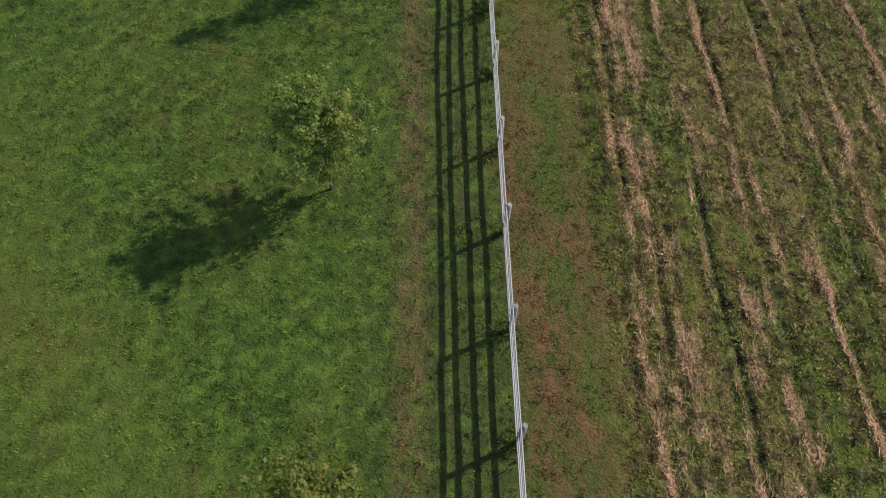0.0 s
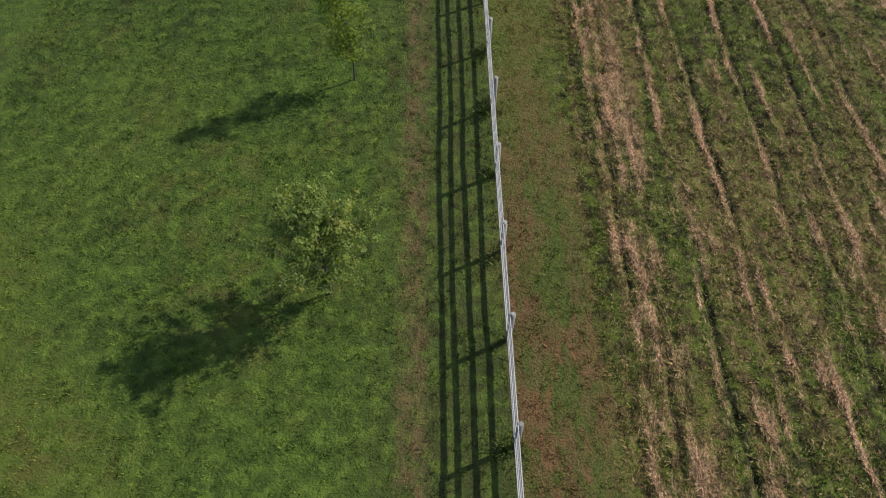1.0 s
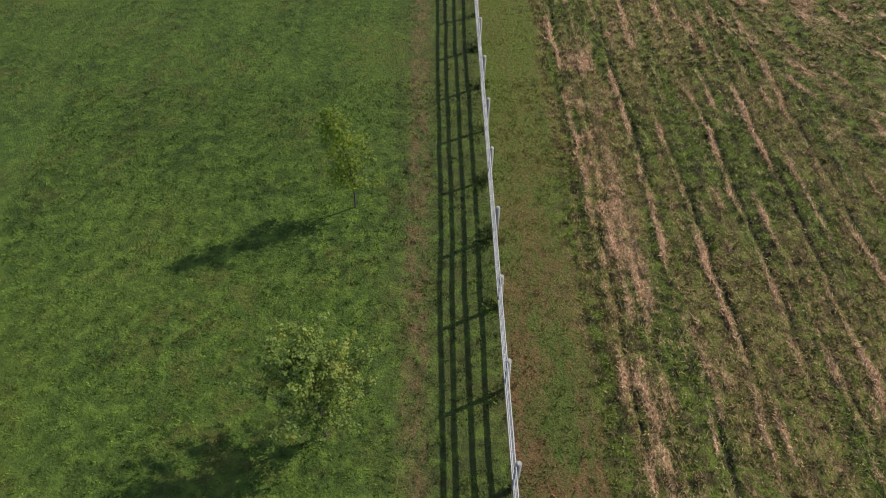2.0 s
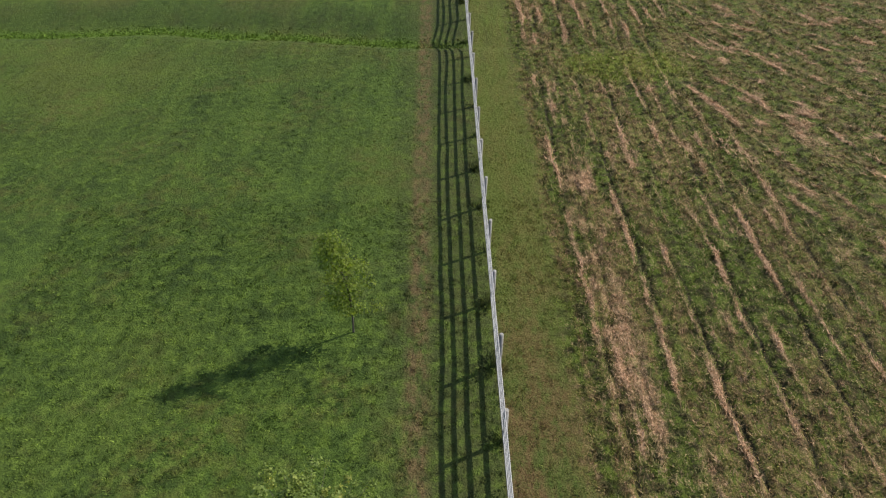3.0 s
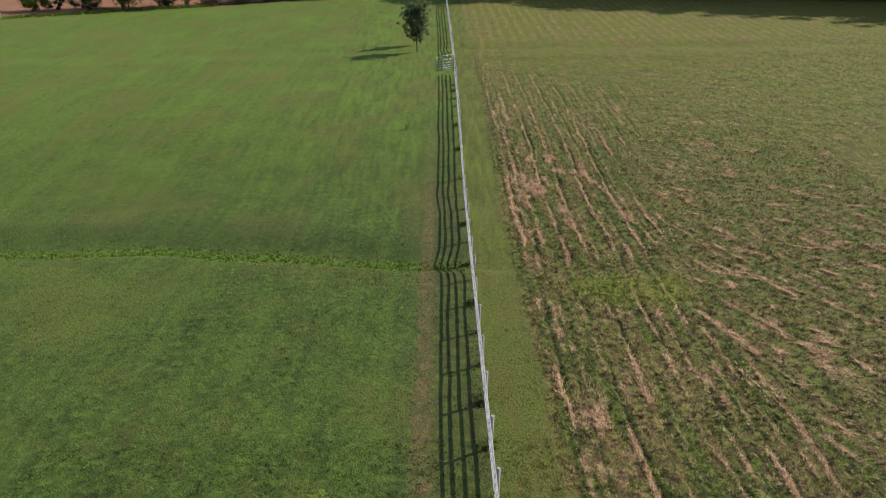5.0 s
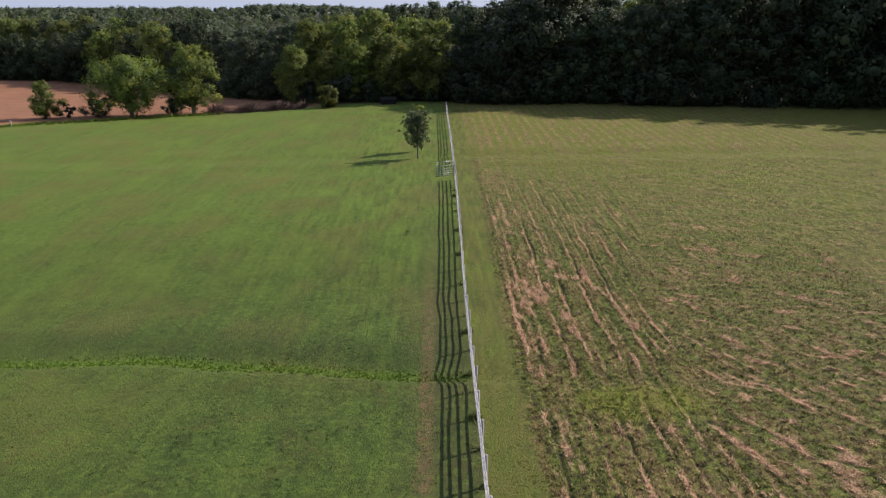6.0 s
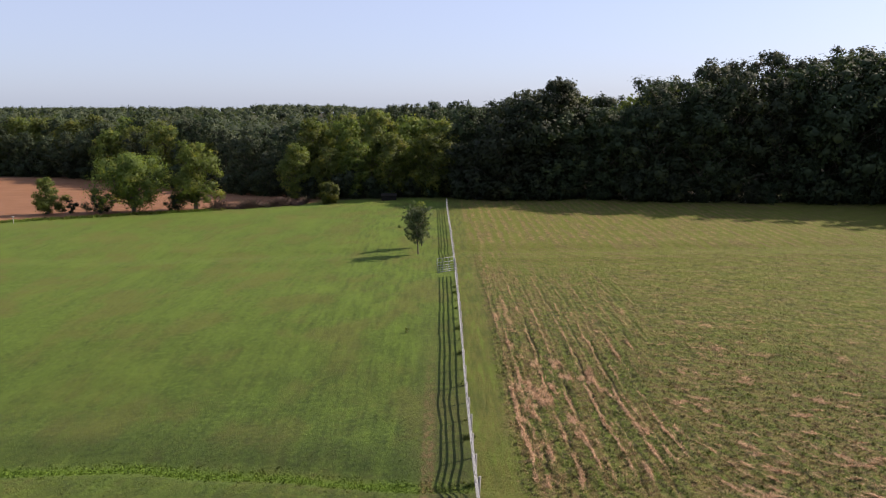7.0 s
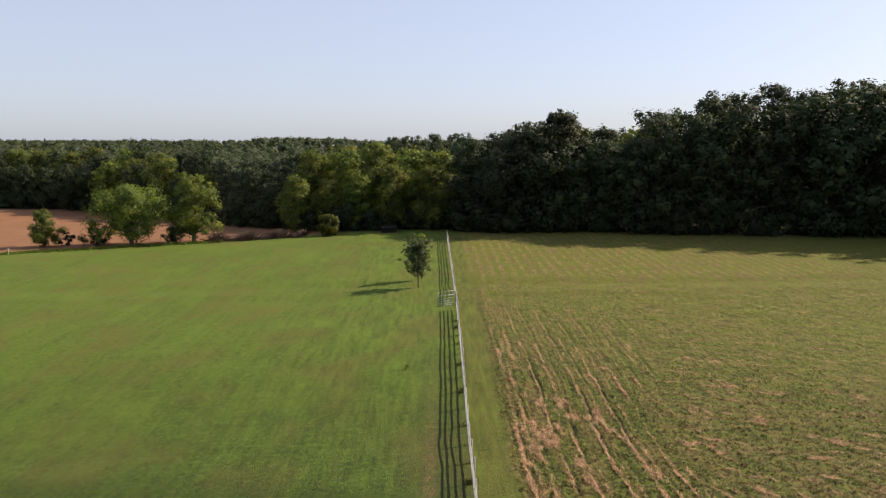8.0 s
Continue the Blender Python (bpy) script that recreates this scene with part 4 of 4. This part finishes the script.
g.put(hs.inputs["Value"], g.math('MULTIPLY_ADD', geo.outputs["Random Per Island"], 1.9, 0.5))
g.put(hs.inputs["Hue"], g.math('MULTIPLY_ADD', geo.outputs["Random Per Island"], -0.02, 0.51))
sep = nt.nodes.new("ShaderNodeSeparateXYZ")
nt.links.new(nt.nodes.new("ShaderNodeTexCoord").outputs["Object"], sep.inputs[0])
dead = g.math('MULTIPLY', g.ramp(geo.outputs["Random Per Island"], 0.84, 0.86), g.ramp(sep.outputs[0], 3.4, 4.2))
dead = g.math('MULTIPLY', dead, g.ramp(n_small, 0.34, 0.62))
blade = g.mix(g.math('MULTIPLY', dead, 0.75), hs.outputs[0], STRAW)
nt.links.new(blade, bsdf.inputs["Base Color"])
bsdf.inputs["Roughness"].default_value = 0.6
bsdf.inputs["Specular IOR Level"].default_value = 0.10
tr = nt.nodes.new("ShaderNodeBsdfTranslucent")
nt.links.new(blade, tr.inputs["Color"])
mx = nt.nodes.new("ShaderNodeMixShader")
mx.inputs[0].default_value = 0.4
nt.links.new(bsdf.outputs[0], mx.inputs[1])
nt.links.new(tr.outputs[0], mx.inputs[2])
nt.links.new(mx.outputs[0], nt.nodes["Material Output"].inputs["Surface"])


def blades(name, label, seed, x0, x1, y0, y1, per_m2, tall, wide, keep=None, lie=0.0, combed=False):
    """One mesh of three-cornered blades, in small tufts."""
    rng = np.random.RandomState(seed)
    n = int((x1 - x0) * (y1 - y0) * per_m2)
    cx, cy = rng.uniform(x0, x1, n), rng.uniform(y0, y1, n)
    if keep is not None:
        ok = rng.uniform(size=n) < keep(cx, cy)
        cx, cy = cx[ok], cy[ok]
    k = 6
    n = len(cx)
    size = rng.uniform(0.6, 1.4, n) * (1 + 0.25 * waves(cx, cy, seed + 3, 1.3) + 0.4 * waves(cx, cy, seed + 4, 0.4))
    cx, cy, size = np.repeat(cx, k), np.repeat(cy, k), np.repeat(np.clip(size, 0.35, 2), k)
    m = n * k
    px, py = cx + rng.normal(size=m) * 0.04, cy + rng.normal(size=m) * 0.04
    a = np.repeat(rng.uniform(0, 6.283, n), k) + rng.normal(size=m) * 0.7
    if combed:
        a = rng.normal(size=m) * 0.35 + 3.1416 * rng.randint(0, 2, m) + np.where(rows_along(px, py) > 0.5, 1.57, -0.70)
    h = tall * size * rng.uniform(0.6, 1.2, m)
    out = h * rng.uniform(0.3, 1.1, m) + lie * rng.uniform(0, 1, m)
    w = wide * rng.uniform(0.6, 1.4, m)
    pz = ground_z(px, py) - 0.01
    dx, dy = np.cos(a), np.sin(a)
    v = np.stack([np.stack([px - dy * w, py + dx * w, pz], -1), np.stack([px + dy * w, py - dx * w, pz], -1),
                  np.stack([px + dx * out, py + dy * out, pz + h], -1)], 1).reshape(-1, 3)
    me = mesh_from(name, v, np.arange(len(v)).reshape(-1, 3), mat_grass)
    attr = me.attributes.new("row", 'FLOAT', 'POINT')
    attr.data.foreach_set("value", np.repeat(np.clip(rows_height(px, py), 0, 1), 3).astype(np.float32))
    attr = me.attributes.new("along", 'FLOAT', 'POINT')
    attr.data.foreach_set("value", np.repeat(rows_along(px, py), 3).astype(np.float32))
    attr = me.attributes.new("ditch", 'FLOAT', 'POINT')
    attr.data.foreach_set("value", np.repeat(py - ditch_y(px), 3).astype(np.float32))
    tagged(new(name, me), label, "grass", kind="stuff")


fade = lambda x, y: 1 - smooth(26, 50, y)
on_rows = lambda x, y: np.clip(rows_height(x, y) * 1.5 - 0.2, 0, 1)
at_posts = lambda x, y: np.exp(-((np.mod(y - FIRST + BAY / 2, BAY) - BAY / 2) / 0.22) ** 2) * np.clip(0.5 + 0.9 * waves(x * 0, y, 41, 5), 0.05, 1) * np.exp(-((x - 1.38) / 0.16) ** 2)
blades("grass", "short mown green pasture grass with dry patches", 101, -13, 4.4, 0.5, 24, 62, 0.052, 0.015)
blades("grass", "short mown green pasture grass", 102, -28, 4.4, 24, 62, 22, 0.042, 0.018, fade)
blades("rank_grass", "lush bright green grass in the shallow ditch", 103, -26, 1.2, 36.8, 42.5, 75, 0.09, 0.022, lambda x, y: np.exp(-((y - ditch_y(x)) / 0.55) ** 2))
blades("weeds", "uncut weeds round the feet of the fence posts", 108, 0.9, 1.85, 0.5, 76, 420, 0.20, 0.016, at_posts, 0.08)
blades("hay_stubble", "cut hay stubble with straw lying in rows", 104, 3.6, 15, 0.5, 24, 75, 0.060, 0.018, None, 0.10)
blades("hay_stubble", "cut hay stubble with straw lying in rows", 105, 3.6, 28, 24, 66, 30, 0.085, 0.026, lambda x, y: 1 - smooth(34, 66, y), 0.10)
blades("straw", "pale dry straw gathered in rows", 106, 3.6, 15, 0.5, 24, 150, 0.055, 0.012, on_rows, 0.26, True)
blades("straw", "pale dry straw gathered in rows", 107, 3.6, 28, 24, 66, 60, 0.07, 0.018, lambda x, y: on_rows(x, y) * (1 - smooth(40, 66, y)), 0.42, True)

# blades added along the crest to stand for the field trees' shade
blades("rough_grass", "added strip of blades standing for tree shade along the tilled field", 109, -72, -36, 108, 144, 30, 0.30, 0.06, lambda x, y: np.exp(-((y - crest(x) - 5.2) / 1.0) ** 2), 0.1)

# ---- brush, shed and stake on the far side ----
def twig_heap(x0, x1, y, tall, seed):
    rng = np.random.RandomState(seed)
    parts = []
    for _ in range(1500):
        x = rng.uniform(x0, x1)
        yy = y + (x - x0) * 0.35 + rng.normal() * 0.8
        z = gz(x, yy) - 0.05
        h = tall * rng.uniform(0.3, 1.0) * (0.6 + 0.4 * math.sin(x * 1.3))
        d = rng.normal(size=2) * 0.8
        parts.append(tube([(x, yy, z), (x + d[0] * 0.5, yy + d[1] * 0.5, z + h * 0.6), (x + d[0], yy + d[1], z + h)], [0.05, 0.04, 0.015], 3))
    v, f = join(parts)
    ob = new("brush_heap", mesh_from("brush_heap", v, f, mat_brush))
    tagged(ob, "long heap of dead reddish-brown brush along the field edge", "brush", kind="stuff")


twig_heap(-38.5, -23.5, 131.5, 1.9, 5)

shed = tagged(new("shed"), "low dark timber shed in the shade of the wood", "shed")
shed.matrix_basis = pose(-9.0, 138.5, gz(-9.0, 138.5) - 0.05, 0, 0, 6)
child("wall", mesh_bm("shed wall", box_bm(2.6, 1.8, 0.95, 0.01), mat_dark_shed), shed)
bm = box_bm(2.9, 2.1, 0.10, 0.01)
child("roof", mesh_bm("shed roof", bm, mat_dark_shed), shed, "flat dark roof", pose(0, 0, 0.95, 4))
mat_dark_shed.node_tree.nodes["Principled BSDF"].inputs["Specular IOR Level"].default_value = 0.05
mat_white = rough_material("white paint", (0.70, 0.70, 0.68), (0.82, 0.82, 0.80), 14, 0.6, 0.1, 0.002)
stake = tagged(new("marker_stake"), "thin white marker stake at the field edge", "stake")
stake.matrix_basis = pose(-63.5, 116.5, gz(-63.5, 116.5))
child("rod", mesh_from("rod", *tube([(0, 0, -0.2), (0, 0, 0.9)], [0.035, 0.03], 8), mat_white), stake)
child("cap", mesh_from("cap", *tube([(-0.16, 0, 0.86), (0.16, 0, 0.86)], [0.05, 0.05], 8), mat_white), stake)
